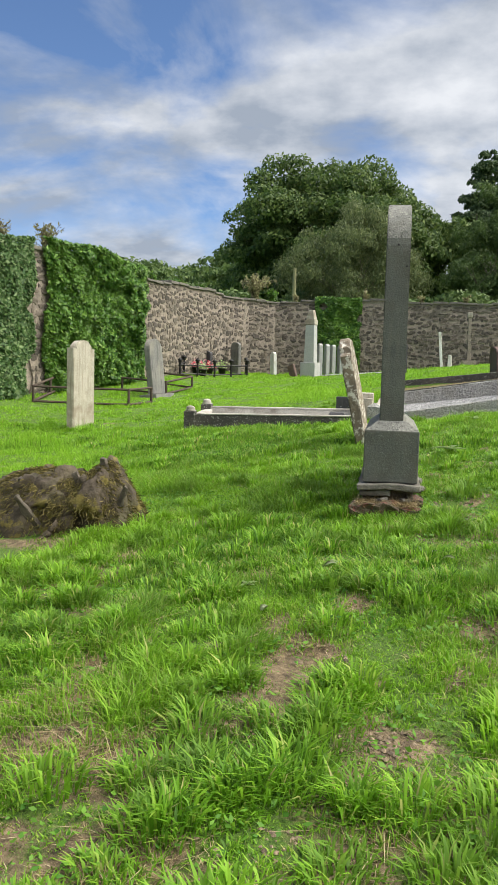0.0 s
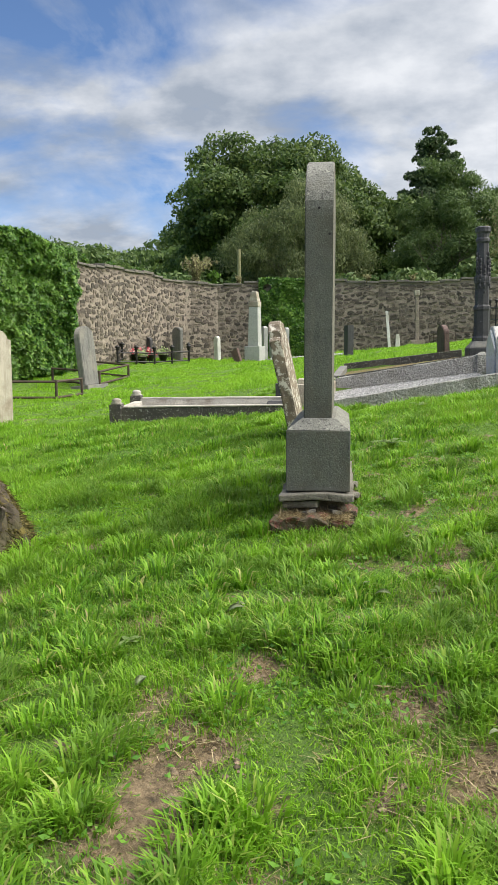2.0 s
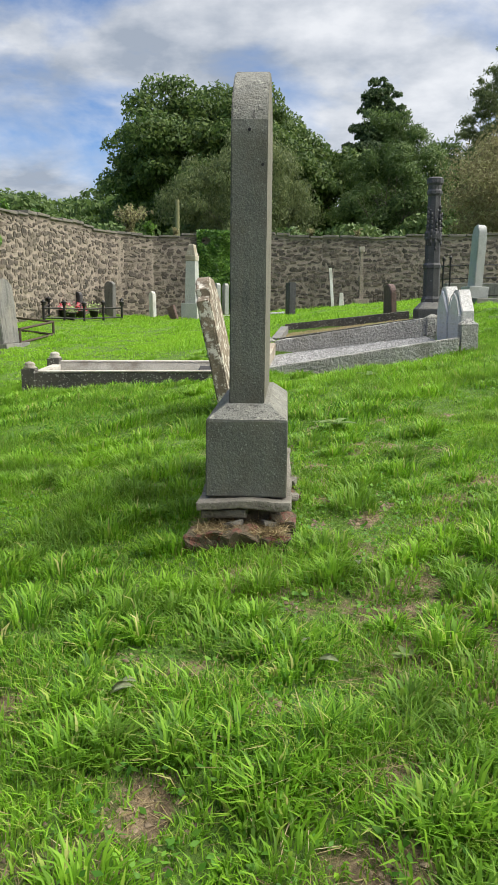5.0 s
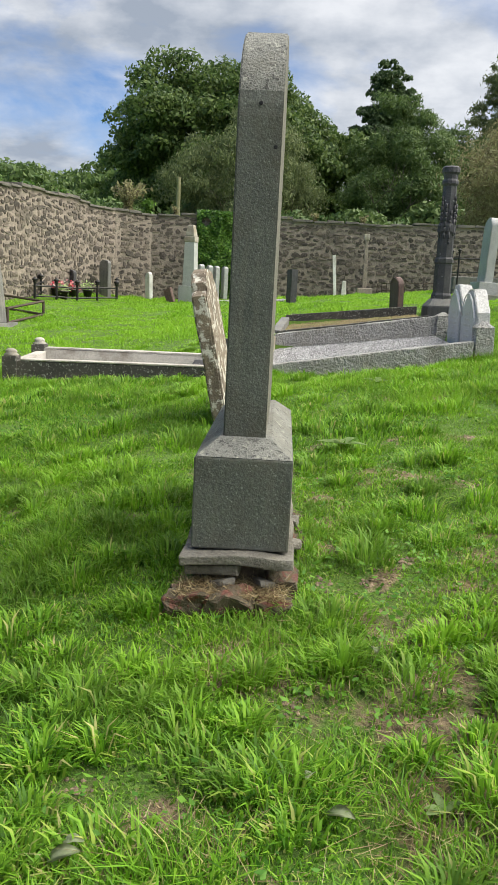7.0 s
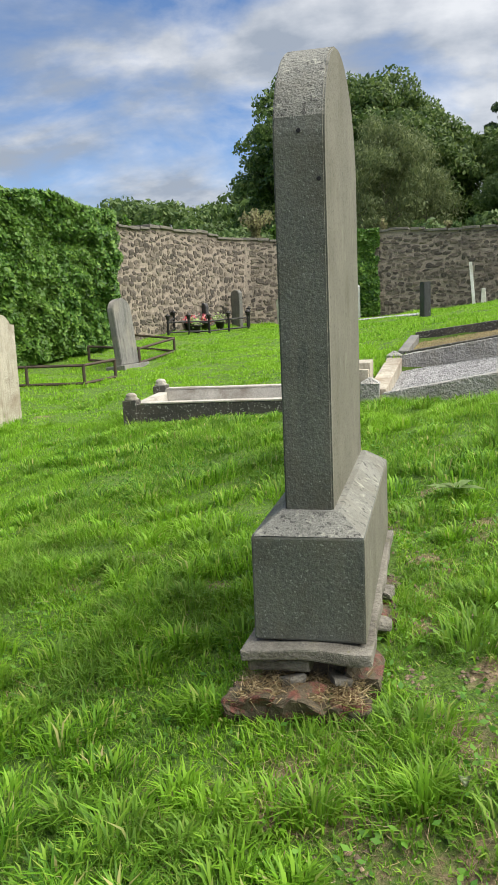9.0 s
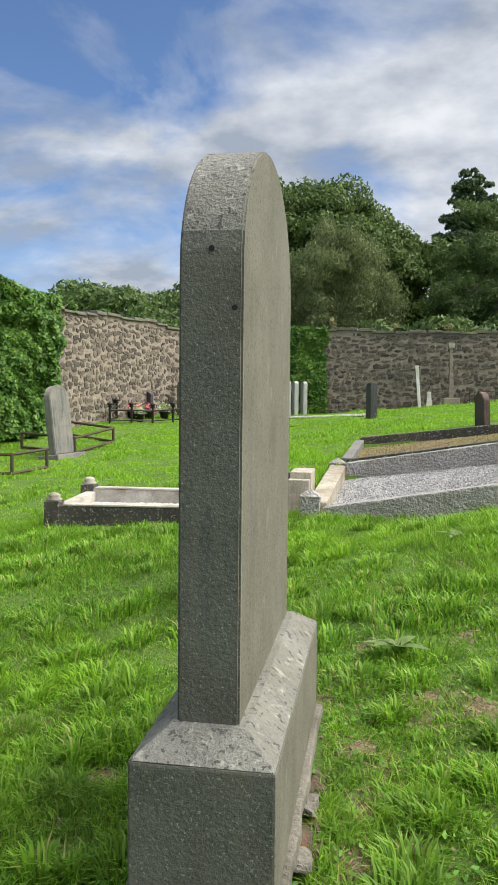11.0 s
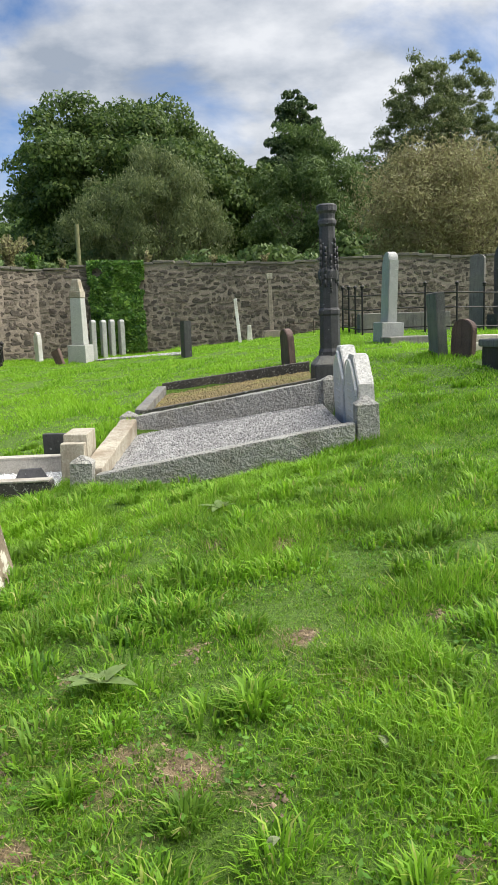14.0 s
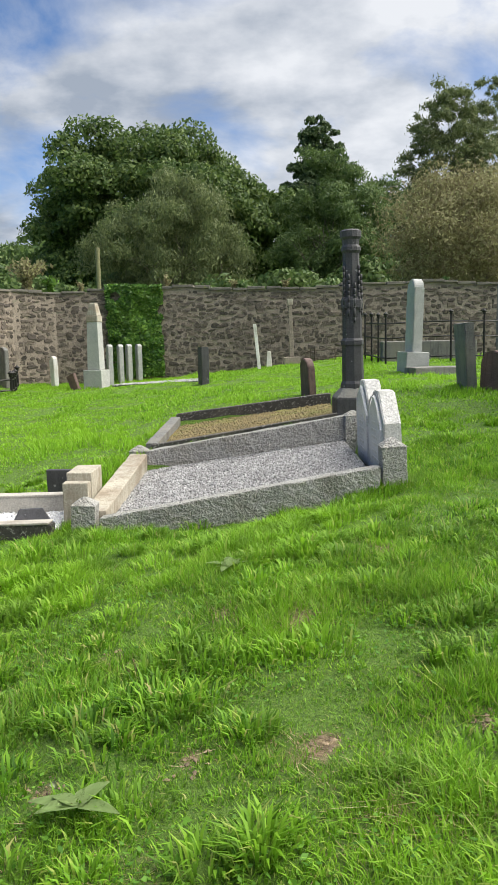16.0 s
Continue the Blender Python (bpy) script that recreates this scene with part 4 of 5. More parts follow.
def family_grave():
    headstone("modern_headstone", "polished grey headstone within black railing", -5.05, 25.0, 0.42, 0.12, 1.0, M_SLATE, -42, (0, 0), 0.9)
    headstone("modern_headstone", "dark polished headstone within black railing", -5.75, 23.9, 0.46, 0.10, 0.66, M_BLACKSTONE, -42, (0, 0), 0.85)
    r = random.Random(9)
    for i, (x, y, col) in enumerate(((-5.85, 22.9, M_RED_FLOWER), (-5.55, 23.35, M_RED_FLOWER), (-5.2, 23.6, M_WEED), (-5.6, 22.7, M_WEED))):
        z = gz(x, y)
        t = thing("flower_pot", "dark flower pot with red and white flowers" if col is M_RED_FLOWER else "dark flower pot with green foliage", "flower pot", pose(x, y, z), "pots within the railing")
        part("pot", lathe([(0.09, -0.02), (0.13, 0.16), (0.15, 0.17), (0.15, 0.20), (0.11, 0.2)], 12), M_IRON, t, smooth=True)
        bm = bmesh.new()
        for _ in range(60):
            c = Vector((r.gauss(0, 0.10), r.gauss(0, 0.10), 0.28 + r.gauss(0, 0.06)))
            q = Euler((r.uniform(-1, 1), r.uniform(-1, 1), r.uniform(0, 6))).to_matrix()
            bm.faces.new([bm.verts.new(c + q @ Vector(v)) for v in ((0.04, 0, 0), (0, 0.03, 0.01), (-0.04, 0, 0), (0, -0.03, 0.01))])
        part("blooms" if col is M_RED_FLOWER else "foliage", bm, col, t)["kind"] = "stuff"


family_grave()


def stump():
    x, y = -2.35, 5.5
    t = thing("tree_stump", "rotten mossy tree stump with torn roots in the grass", "tree stump", pose(x, y, gz(x, y), 0, 0, -12))
    bm = bmesh.new()
    sides, rings = 84, 26
    ridge_x, ridge_z = (-1.2, -0.9, -0.55, -0.25, 0.0, 0.1, 0.19, 0.33, 0.47, 0.66), (0.12, 0.26, 0.38, 0.43, 0.41, 0.31, 0.46, 0.55, 0.38, 0.10)
    rows = []
    for j in range(rings):
        f = 1 - j / rings
        row = []
        for i in range(sides):
            a = 2 * math.pi * i / sides
            out = Vector((math.cos(a), math.sin(a), 0))
            lobe = 1 + 0.16 * noise.noise(out * 2.2) + 0.10 * noise.noise(out * 6) + 0.06 * noise.noise(out * 15)
            x, y = (1.15 if out.x < 0 else 0.72) * f * lobe * out.x, 0.44 * f * lobe * out.y
            z = float(np.interp(x, ridge_x, ridge_z)) * (1 - f**3.4) * (1 - 0.25 * abs(y) / 0.44) - 0.06 * f**6
            z += 0.09 * noise.noise(Vector((x * 7, y * 7, 2))) * (1 - f**2) + 0.05 * noise.noise(Vector((x * 18, y * 18, 5))) * (1 - f**4)
            if out.y < -0.5 and -0.1 < x < 0.45 and z < 0.17:
                x, y = x * 0.9, y * (0.5 + 0.3 * abs(x - 0.15) / 0.3)
            row.append(bm.verts.new((x, y, z)))
        rows.append(row)
    for a, b in zip(rows, rows[1:]):
        for i in range(sides):
            bm.faces.new((a[i], a[(i + 1) % sides], b[(i + 1) % sides], b[i]))
    bm.faces.new(rows[-1])
    roughen(bm, 0.035, 11)
    roughen(bm, 0.022, 24, 3)
    part("trunk_butt", bm, M_STUMP, t, smooth=True)
    for i, (sx, sy, sz, ln, wd, rx, ry) in enumerate(((0.33, -0.02, 0.24, 0.30, 0.09, 8, -6), (0.22, -0.12, 0.20, 0.26, 0.07, 14, -20), (-0.08, -0.33, 0.02, 0.30, 0.07, 24, -22), (0.44, -0.1, 0.12, 0.26, 0.06, 10, 24), (-0.36, -0.16, 0.16, 0.22, 0.06, 18, 12))):
        b = block(-wd / 2, wd / 2, -0.02, 0.02, 0, ln, 0.008, 0, top=(wd * 0.22, 0.006), cuts=4)
        roughen(b, 0.014, 26, i)
        ob = part("splinter", b, M_BARK, t, "weathered grey splinter of rotten wood")
        ob.matrix_local = pose(sx, sy, sz, rx, ry, 0)
    for i, (a, ln, r0) in enumerate(((-0.35, 0.3, 0.07), (0.25, 0.3, 0.07), (-1.3, 0.25, 0.06))):
        bm = bmesh.new()
        prev = Vector((0.36 * math.cos(a), 0.26 * math.sin(a), 0.12))
        for k in range(1, 6):
            f = k / 5
            nxt = Vector(((0.36 + ln * f) * math.cos(a + 0.2 * math.sin(3 * f + i)), (0.26 + ln * f) * math.sin(a + 0.2 * math.sin(3 * f + i)), 0.13 * (1 - f) - 0.05 * f))
            tube(bm, prev, nxt, r0 * (1.06 - 0.85 * (f - 0.2)), r0 * (1.06 - 0.85 * f), 10)
            prev = nxt
        bmesh.ops.subdivide_edges(bm, edges=bm.edges[:], cuts=1)
        roughen(bm, 0.03, 12, i)
        part("root", bm, M_STUMP, t, smooth=True)
    # moss and dry roots hanging on the stump
    r = np.random.default_rng(31)
    n = 12000
    a, f = r.random(n) * 6.28, r.random(n)
    f = f**0.6
    xx, yy = np.where(np.cos(a) < 0, 1.12, 0.70) * f * np.cos(a), 0.43 * f * np.sin(a)
    rr = np.stack([xx, yy, np.interp(xx, ridge_x, ridge_z) * (1 - f**3.4) * (1 - 0.25 * np.abs(yy) / 0.44) + 0.01], -1)
    d = r.normal(0, 1, (n, 3)) * 0.5 + np.stack([np.cos(a), np.sin(a), -0.5 + 0 * a], -1)
    d /= np.linalg.norm(d, axis=1, keepdims=True)
    side = np.cross(d, r.normal(0, 1, (n, 3)))
    side /= np.linalg.norm(side, axis=1, keepdims=True)
    ln = 0.02 + 0.05 * r.random((n, 1)) ** 2
    v = np.stack([rr - side * 0.004, rr + side * 0.004, rr + d * ln], 1).reshape(-1, 3)
    ob = link_mesh("moss_fringe", mesh_from("moss_fringe", v, np.arange(3 * n).reshape(-1, 3)), M_MOSSTIP, t)
    ob["kind"] = "stuff"


stump()

# ---- trees beyond the wall ----


def leaf_quads(centres, normals, size, r, droop=0.0):
    """Bent leaves or sprays: a diamond of four corners at each centre."""
    n = len(centres)
    nrm = normals + r.normal(0, 0.55, (n, 3))
    nrm /= np.linalg.norm(nrm, axis=1, keepdims=True)
    u = np.cross(nrm, r.normal(0, 1, (n, 3)))
    if droop:
        u = u * (1 - droop) + np.array([0, 0, -1.0]) * droop
    u /= np.linalg.norm(u, axis=1, keepdims=True)
    w = np.cross(nrm, u)
    s = (size * (0.5 + r.random(n)))[:, None]
    k = 0.55 if not droop else 0.28
    v = np.stack([centres - u * s, centres + w * s * k - nrm * s * 0.15, centres + u * s, centres - w * s * k - nrm * s * 0.15], 1)
    return v.reshape(-1, 3)


def limb(bm, p, way, length, r0, depth, r, ends):
    """A tapering limb that forks."""
    for _ in range(3):
        q = p + way * length / 3
        tube(bm, p, q, r0, r0 * 0.8, 7 if r0 > 0.08 else 5)
        p, r0 = q, r0 * 0.8
        way = (way + Vector((r.gauss(0, 0.12), r.gauss(0, 0.12), 0.06))).normalized()
    ends.append(p)
    if depth:
        for _ in range(3):
            d = (way + Vector((r.gauss(0, 0.6), r.gauss(0, 0.6), r.gauss(0.1, 0.25)))).normalized()
            limb(bm, p, d, length * 0.7, r0 * 0.72, depth - 1, r, ends)


def tree(name, label, x, y, top, radius, material, seed, leaves=16000, size=0.17, low=0.22, lumps=70, lump=0.30, droop=0.0, cone=0.0, airy=0.0, squash=1.0, boxy=0.0):
    z0 = gz(x, y)
    h = top - z0
    t = thing(name, label, "tree", pose(x, y, z0))
    r, rn = random.Random(seed), np.random.default_rng(seed)
    bm, ends = bmesh.new(), []
    tube(bm, (0, 0, -0.4), (0.05, 0, h * low), 0.03 * h * 0.8, 0.022 * h * 0.8, 10)
    for _ in range(5):
        limb(bm, Vector((0.05, 0, h * low)), Vector((r.gauss(0, 0.45), r.gauss(0, 0.45), 1)).normalized(), h * 0.28, 0.012 * h, 2, r, ends)
    part("trunk", bm, M_BARK, t)
    # lumps of foliage through the crown, more on its outside
    c = rn.normal(0, 1, (lumps, 3))
    c /= np.linalg.norm(c, axis=1, keepdims=True)
    if boxy:
        c /= (np.abs(c) ** boxy).sum(1, keepdims=True) ** (1 / boxy)
    c *= (0.35 + 0.65 * rn.random((lumps, 1)) ** 0.6)
    mid, half = h * (low + 1) / 2, h * (1 - low) / 2
    lr = radius * lump * (0.6 + 0.7 * rn.random(lumps))
    p = np.stack([c[:, 0] * radius * (1 - lump * 0.6), c[:, 1] * radius * (1 - lump * 0.6) * squash, mid + c[:, 2] * (half - lump * radius * 0.7)], -1)
    if cone:
        f = np.clip((p[:, 2] / h - low) / (1 - low), 0, 1)
        p[:, :2] *= (1 - cone * f)[:, None]
        lr *= 1 - 0.75 * cone * f
    w = lr**2
    pick = rn.choice(lumps, leaves, p=w / w.sum())
    d = rn.normal(0, 1, (leaves, 3))
    d /= np.linalg.norm(d, axis=1, keepdims=True)
    d[:, 2] = np.where(d[:, 2] < -0.3, -d[:, 2] * 0.6, d[:, 2])
    rad = lr[pick] * (0.55 + 0.5 * rn.random(leaves) ** 0.5) * (1 + airy * rn.normal(0, 0.35, leaves))
    centre = p[pick] + d * rad[:, None] * np.array([1, 1, 0.8 if not droop else 1.1])
    v = leaf_quads(centre, d, np.full(leaves, size), rn, droop)
    link_mesh("crown", mesh_from("crown", v, np.arange(4 * leaves).reshape(-1, 4)), material, t)
    return t


tree("oak_tree", "large broad-crowned green tree beyond the wall", -4.6, 55, 16.0, 8.0, M_OAK, 1, 180000, 0.125, 0.05, 430, 0.165, 0.0, 0.0, 0.08, 1.0, 2.4)
tree("oak_tree", "broad green tree behind a greyish willow", 3.4, 58, 13.0, 5.8, M_OAK, 2, 46000, 0.15, 0.12, 120, 0.2)
tree("willow_tree", "rounded grey-green willow beyond the wall", -2.1, 42.5, 10.7, 4.1, M_WILLOW, 3, 60000, 0.10, 0.06, 170, 0.18, 0.5, 0.0, 0.35)
tree("alder_tree", "dark green bushy tree beyond the wall", 5.4, 43, 11.6, 3.7, M_DARKTREE, 4, 50000, 0.10, 0.06, 170, 0.17, 0.25, 0.3, 0.35)
tree("alder_tree", "dark green bushy tree beyond the wall", 8.8, 46, 11.2, 3.2, M_DARKTREE, 14, 20000, 0.13, 0.06, 60, 0.26, 0.2, 0.2)
tree("conifer_tree", "dark tall conifer rising behind other trees", 7.3, 66, 19.9, 4.4, M_CONIFER, 5, 56000, 0.14, 0.1, 420, 0.15, 0.0, 0.5, 0.15)
tree("birch_tree", "airy tall birch with thin foliage", 12.2, 48, 16.2, 3.4, M_WILLOW, 6, 56000, 0.10, 0.12, 300, 0.12, 0.3, 0.3, 0.8)
tree("birch_tree", "airy tall birch with thin foliage", 15.3, 50, 17.2, 3.0, M_WILLOW, 16, 48000, 0.10, 0.12, 260, 0.12, 0.3, 0.3, 0.8)
tree("dark_tree", "dark broad-leaved tree in shade beyond the wall", 17.5, 44, 12.8, 4.0, M_DARKTREE, 7, 18000, 0.18, 0.08, 60, 0.28)
tree("hawthorn_bush", "large olive-brown thorn bush leaning over the wall", 8.8, 31.5, 7.9, 3.3, M_HAW, 8, 44000, 0.07, 0.14, 130, 0.22, 0.15, 0.0, 0.7)
tree("hawthorn_bush", "olive-brown thorn bush beyond the wall", 12.6, 32.5, 7.6, 2.8, M_HAW, 9, 24000, 0.075, 0.14, 90, 0.24, 0.15, 0.0, 0.6)
for i, (x, y, top, rad) in enumerate(((-18, 78, 12.5, 6), (-26, 84, 14, 7), (-13, 74, 12, 5), (-34, 90, 15, 7), (-22, 96, 16.5, 7))):
    tree("distant_tree", "distant dark green tree in a wood", x, y, top, rad, M_DARKTREE, 40 + i, 9000, 0.28, 0.08, 60, 0.26)
for i, (x, y, top, rad) in enumerate(((-7.5, 40, 5.6, 2.6), (-11.5, 46, 6.5, 3.4), (0.8, 38, 5.2, 2.6), (3.6, 37.5, 5.4, 2.4), (-4.6, 46, 7, 3.2), (6.8, 39, 6.0, 2.6), (11.8, 38, 7.0, 3.2), (14.6, 37, 6.4, 3.0))):
    tree("shrub", "dark green shrub in the shade beyond the wall", x, y, top, rad, M_DARKTREE, 60 + i, 8000, 0.13, 0.02, 50, 0.3)


def pole():
    t = thing("wooden_pole", "slim weathered wooden pole beyond the wall", "pole", pose(-4.85, 38, gz(-4.85, 38)))
    part("shaft", lathe([(0.11, -0.4), (0.09, 5.05), (0.08, 5.1)], 10), M_WOOD, t)


pole()

# ---- ivy and growth on the wall ----
FR = wall_frames(0.05)


def at_wall(s):
    return FR[min(len(FR) - 1, max(0, int(s / 0.05)))]


def s_of(x=None, y=None):
    """The distance along the wall at which it passes a given y (left side) or x (far side)."""
    return next(s for s, p, a, n in FR if (y is not None and p.y >= y) or (x is not None and p.x >= x and p.y > 26))


def ivy(name, label, s0, s1, material, count, size, seed, low=0.0, over=0.15, bulge=0.22, hole=0.0):
    r = np.random.default_rng(seed)
    t = thing(name, label, "ivy")
    s = s0 + (s1 - s0) * r.random(count * 3)
    at = np.array([(p.x, p.y, n.x, n.y) for _, p, a, n in FR])[np.clip((s / 0.05).astype(int), 0, len(FR) - 1)]
    zt = WALL_TOP + 0.05 * np.sin(s * 0.9) + 0.03 * np.sin(s * 2.7 + 1) + over * (0.4 + 0.8 * vnoise(s, 3.0 + 0 * s, 1.2, seed))
    zb = ground_z(at[:, 0], at[:, 1]) + low
    z = zb + (zt - zb) * r.random(len(s))
    edge = np.minimum(s - s0, s1 - s) + 0.6 * (vnoise(s, z, 1.6, seed + 1) - 0.55) + 0.3 * (vnoise(s, z, 5.0, seed + 4) - 0.5)
    lump = 0.6 * vnoise(s + 9, z + 9, 1.4, seed + 3) + 0.55 * vnoise(s + 9, z + 9, 4.5, seed + 5)
    depth = 0.04 + bulge * lump * (0.55 + 0.8 * r.random(len(s))) * np.minimum(1, 0.3 + edge)
    centre = np.stack([at[:, 0] + at[:, 2] * depth, at[:, 1] + at[:, 3] * depth, z], -1)
    facing = np.stack([at[:, 2], at[:, 3], 0.5 + 0 * s], -1)
    keep = np.flatnonzero((edge >= 0) & (vnoise(s + 20, z + 20, 1.1, seed + 2) >= hole))[:count]
    count = len(keep)
    v = leaf_quads(centre[keep], facing[keep], np.full(count, size), r)
    ob = link_mesh("leaves", mesh_from("leaves", v, np.arange(4 * count).reshape(-1, 4)), material, t)
    ob["kind"] = "stuff"
    bm = bmesh.new()
    for k in range(14):
        s = s0 + (s1 - s0) * (k + 0.5) / 14
        _, p, a, n = at_wall(s)
        prev = Vector((*(p + n * 0.03).xy, gz(*p.xy) - 0.1))
        for i in range(1, 9):
            q = p + n * 0.03 + a * 0.12 * math.sin(i * 1.3 + k)
            nxt = Vector((q.x, q.y, gz(*p.xy) + 0.33 * i))
            tube(bm, prev, nxt, 0.022 - 0.002 * i, 0.02 - 0.002 * i, 5)
            prev = nxt
    part("stems", bm, M_BARK, t)


S_A, S_B, S_C, S_D = s_of(y=11.2), s_of(y=15.2), s_of(y=15.45), s_of(y=19.75)
ivy("ivy", "pale grey-green ivy covering the old wall", S_A, S_B, M_IVY_PALE, 34000, 0.048, 101, 0.0, 0.12, 0.2)
ivy("ivy", "thick bright green ivy hanging over the wall", S_C, S_D, M_IVY, 52000, 0.05, 102, 0.05, 0.22, 0.36)
ivy("ivy", "brown dying ivy among green growth on the wall", s_of(y=18.3), s_of(y=19.0), M_IVY_BROWN, 1300, 0.055, 103, 1.6, 0.1, 0.42)
ivy("ivy", "dark green ivy patch in shade on the far wall", s_of(x=-2.7), s_of(x=-1.1), M_IVY, 10000, 0.06, 104, 0.1, 0.05, 0.3, 0.12)


def tuft(name, label, category, x, y, z, height, spread, count, material, size, seed, way=1.0):
    """Stalks with small leaves, growing from one spot."""
    r = np.random.default_rng(seed)
    t = thing(name, label, category, pose(x, y, z))
    bm = bmesh.new()
    cs, ns = [], []
    for k in range(count):
        a, lean, h = r.random() * 6.28, spread * r.random(), height * (0.5 + 0.5 * r.random())
        p = Vector((0.1 * spread * r.normal(), 0.1 * spread * r.normal(), -0.03))
        for i in range(4):
            f = (i + 1) / 4
            q = Vector((math.cos(a) * lean * f * f * way, math.sin(a) * lean * f * f * way, h * f * (1 - 0.15 * f)))
            tube(bm, p, q, 0.006, 0.004, 4)
            for _ in range(5):
                g = r.random()
                c = p.lerp(q, g)
                cs.append((c.x + r.normal() * size * 0.6, c.y + r.normal() * size * 0.6, c.z + r.normal() * size * 0.6))
                ns.append((r.normal(), r.normal(), 0.6))
            p = q
    part("stalks", bm, M_BARK, t)
    v = leaf_quads(np.array(cs), np.array(ns), np.full(len(cs), size), r)
    link_mesh("leaves", mesh_from("leaves", v, np.arange(4 * len(cs)).reshape(-1, 4)), material, t)


tuft("wall_shrub", "straggly grey-green shrub growing on the wall top", "shrub", -4.75, 26.6, WALL_TOP - 0.05, 1.05, 0.75, 60, M_HAW, 0.06, 201)
tuft("wall_shrub", "yellow-green sapling growing on the wall top", "shrub", -7.45, 15.95, WALL_TOP - 0.1, 0.85, 0.45, 40, M_HAW, 0.04, 202)
tuft("wall_shrub", "yellow-green sapling growing on the wall top", "shrub", -7.9, 14.6, WALL_TOP - 0.1, 0.7, 0.4, 34, M_HAW, 0.04, 212)
tuft("wall_shrub", "yellowish shrub growing on the wall top", "shrub", -4.2, 27.0, WALL_TOP - 0.05, 0.5, 0.3, 14, M_IVY, 0.06, 203)
for i, (x, h) in enumerate(((-1.0, 0.6), (0.2, 0.3), (0.9, 0.32), (1.1, 0.25), (2.35, 0.3), (3.6, 0.25), (-3.4, 0.35), (6.9, 0.3))):
    tuft("wall_weed", "small weed growing on the wall coping", "weed", x, 27.15, WALL_TOP - 0.08, h, 0.2, 8, M_IVY_PALE if i % 2 else M_HAW, 0.045, 220 + i)
for i, (y, h) in enumerate(((20.6, 0.3), (22.0, 0.25), (23.6, 0.3))):
    _, p, a, n = at_wall(s_of(y=y))
    tuft("wall_weed", "small yellowish weed growing on the wall coping", "weed", p.x - n.x * 0.15, p.y - n.y * 0.15, WALL_TOP - 0.08, h, 0.2, 9, M_IVY, 0.045, 240 + i)

# ---- grass ----
KERBED = [(-3.05, -0.45, 11.5, 12.55), (-0.2, 2.42, 11.3, 13.6), (0.0, 2.4, 13.9, 16.0), (-0.22, 0.26, 5.38, 6.85), (-2.9, -1.85, 5.15, 5.8), (4.4, 6.3, 12.8, 14.8)]


def blades(name, label, count, area, height, width, seed, lean=0.6, material=None, dense=1.0, tri=False, bare=False):
    """Blades of grass scattered over an area x0, x1, y0, y1 by how thick it stands there."""
    r = np.random.default_rng(seed)
    x, y = area[0] + (area[1] - area[0]) * r.random(count), area[2] + (area[3] - area[2]) * r.random(count)
    # gather into tufts
    tx, ty = r.normal(0, 0.02, count), r.normal(0, 0.02, count)
    k = r.random(count) < 0.65
    gx, gy = np.floor(x / 0.07), np.floor(y / 0.07)
    jx = ((np.sin(gx * 127.1 + gy * 311.7) * 43758.5) % 1 - 0.5) * 0.06
    jy = ((np.sin(gx * 269.5 + gy * 183.3) * 43758.5) % 1 - 0.5) * 0.06
    x, y = np.where(k, (gx + 0.5) * 0.07 + jx + tx, x), np.where(k, (gy + 0.5) * 0.07 + jy + ty, y)
    c = cover(x, y)
    keep = r.random(count) < (np.clip(1.25 - c * 1.3, 0, 1) if bare else c) * dense
    for x0, x1, y0, y1 in KERBED:
        keep &= ~((x > x0) & (x < x1) & (y > y0) & (y < y1))
    x, y, c = x[keep], y[keep], c[keep]
    n = len(x)
    tall = 0.3 + 3.2 * (vnoise(x + 70, y + 70, 3.4, 51) * (0.3 + 0.7 * vnoise(x + 70, y + 70, 1.0, 52))) ** 1.7
    h = height * tall * (0.5 + 0.7 * r.random(n)) * (0.5 + 0.5 * c)
    a = r.random(n) * 6.28 + 2.5 * vnoise(x + 70, y + 70, 2.0, 53)
    d = np.stack([np.cos(a), np.sin(a), 0 * a], -1)
    side = np.stack([-np.sin(a), np.cos(a), 0 * a], -1)
    turn = r.random(n) * 6.28
    side = side * np.cos(turn)[:, None] + d * np.sin(turn)[:, None] * 0.4
    w = (width * (0.6 + 0.8 * r.random(n)))[:, None]
    bend = (lean * (0.2 + 1.9 * r.random(n) ** 2) * h)[:, None]
    p = np.stack([x, y, ground_z(x, y) - 0.006], -1)
    up = np.array([0, 0, 1.0])
    m = p + d * bend * 0.3 + up * (h * 0.6)[:, None]
    e = p + d * bend + up * (h * (1 - 0.25 * lean * r.random(n)))[:, None]
    if tri:
        v, k = np.stack([p - side * w, p + side * w, e], 1), 3
        f = np.arange(3 * n).reshape(-1, 3)
    else:
        v, k = np.stack([p - side * w, p + side * w, m + side * w * 0.8, e, m - side * w * 0.8], 1), 5
        b = 5 * np.arange(n)[:, None]
        f = np.concatenate([b + np.array([0, 1, 2]), b + np.array([0, 2, 4]), b + np.array([4, 2, 3])], 0)
    ob = link_mesh(name, mesh_from(name, v.reshape(-1, 3), f), material or M_GRASS)
    return tagged(ob, label, "grass", kind="stuff")


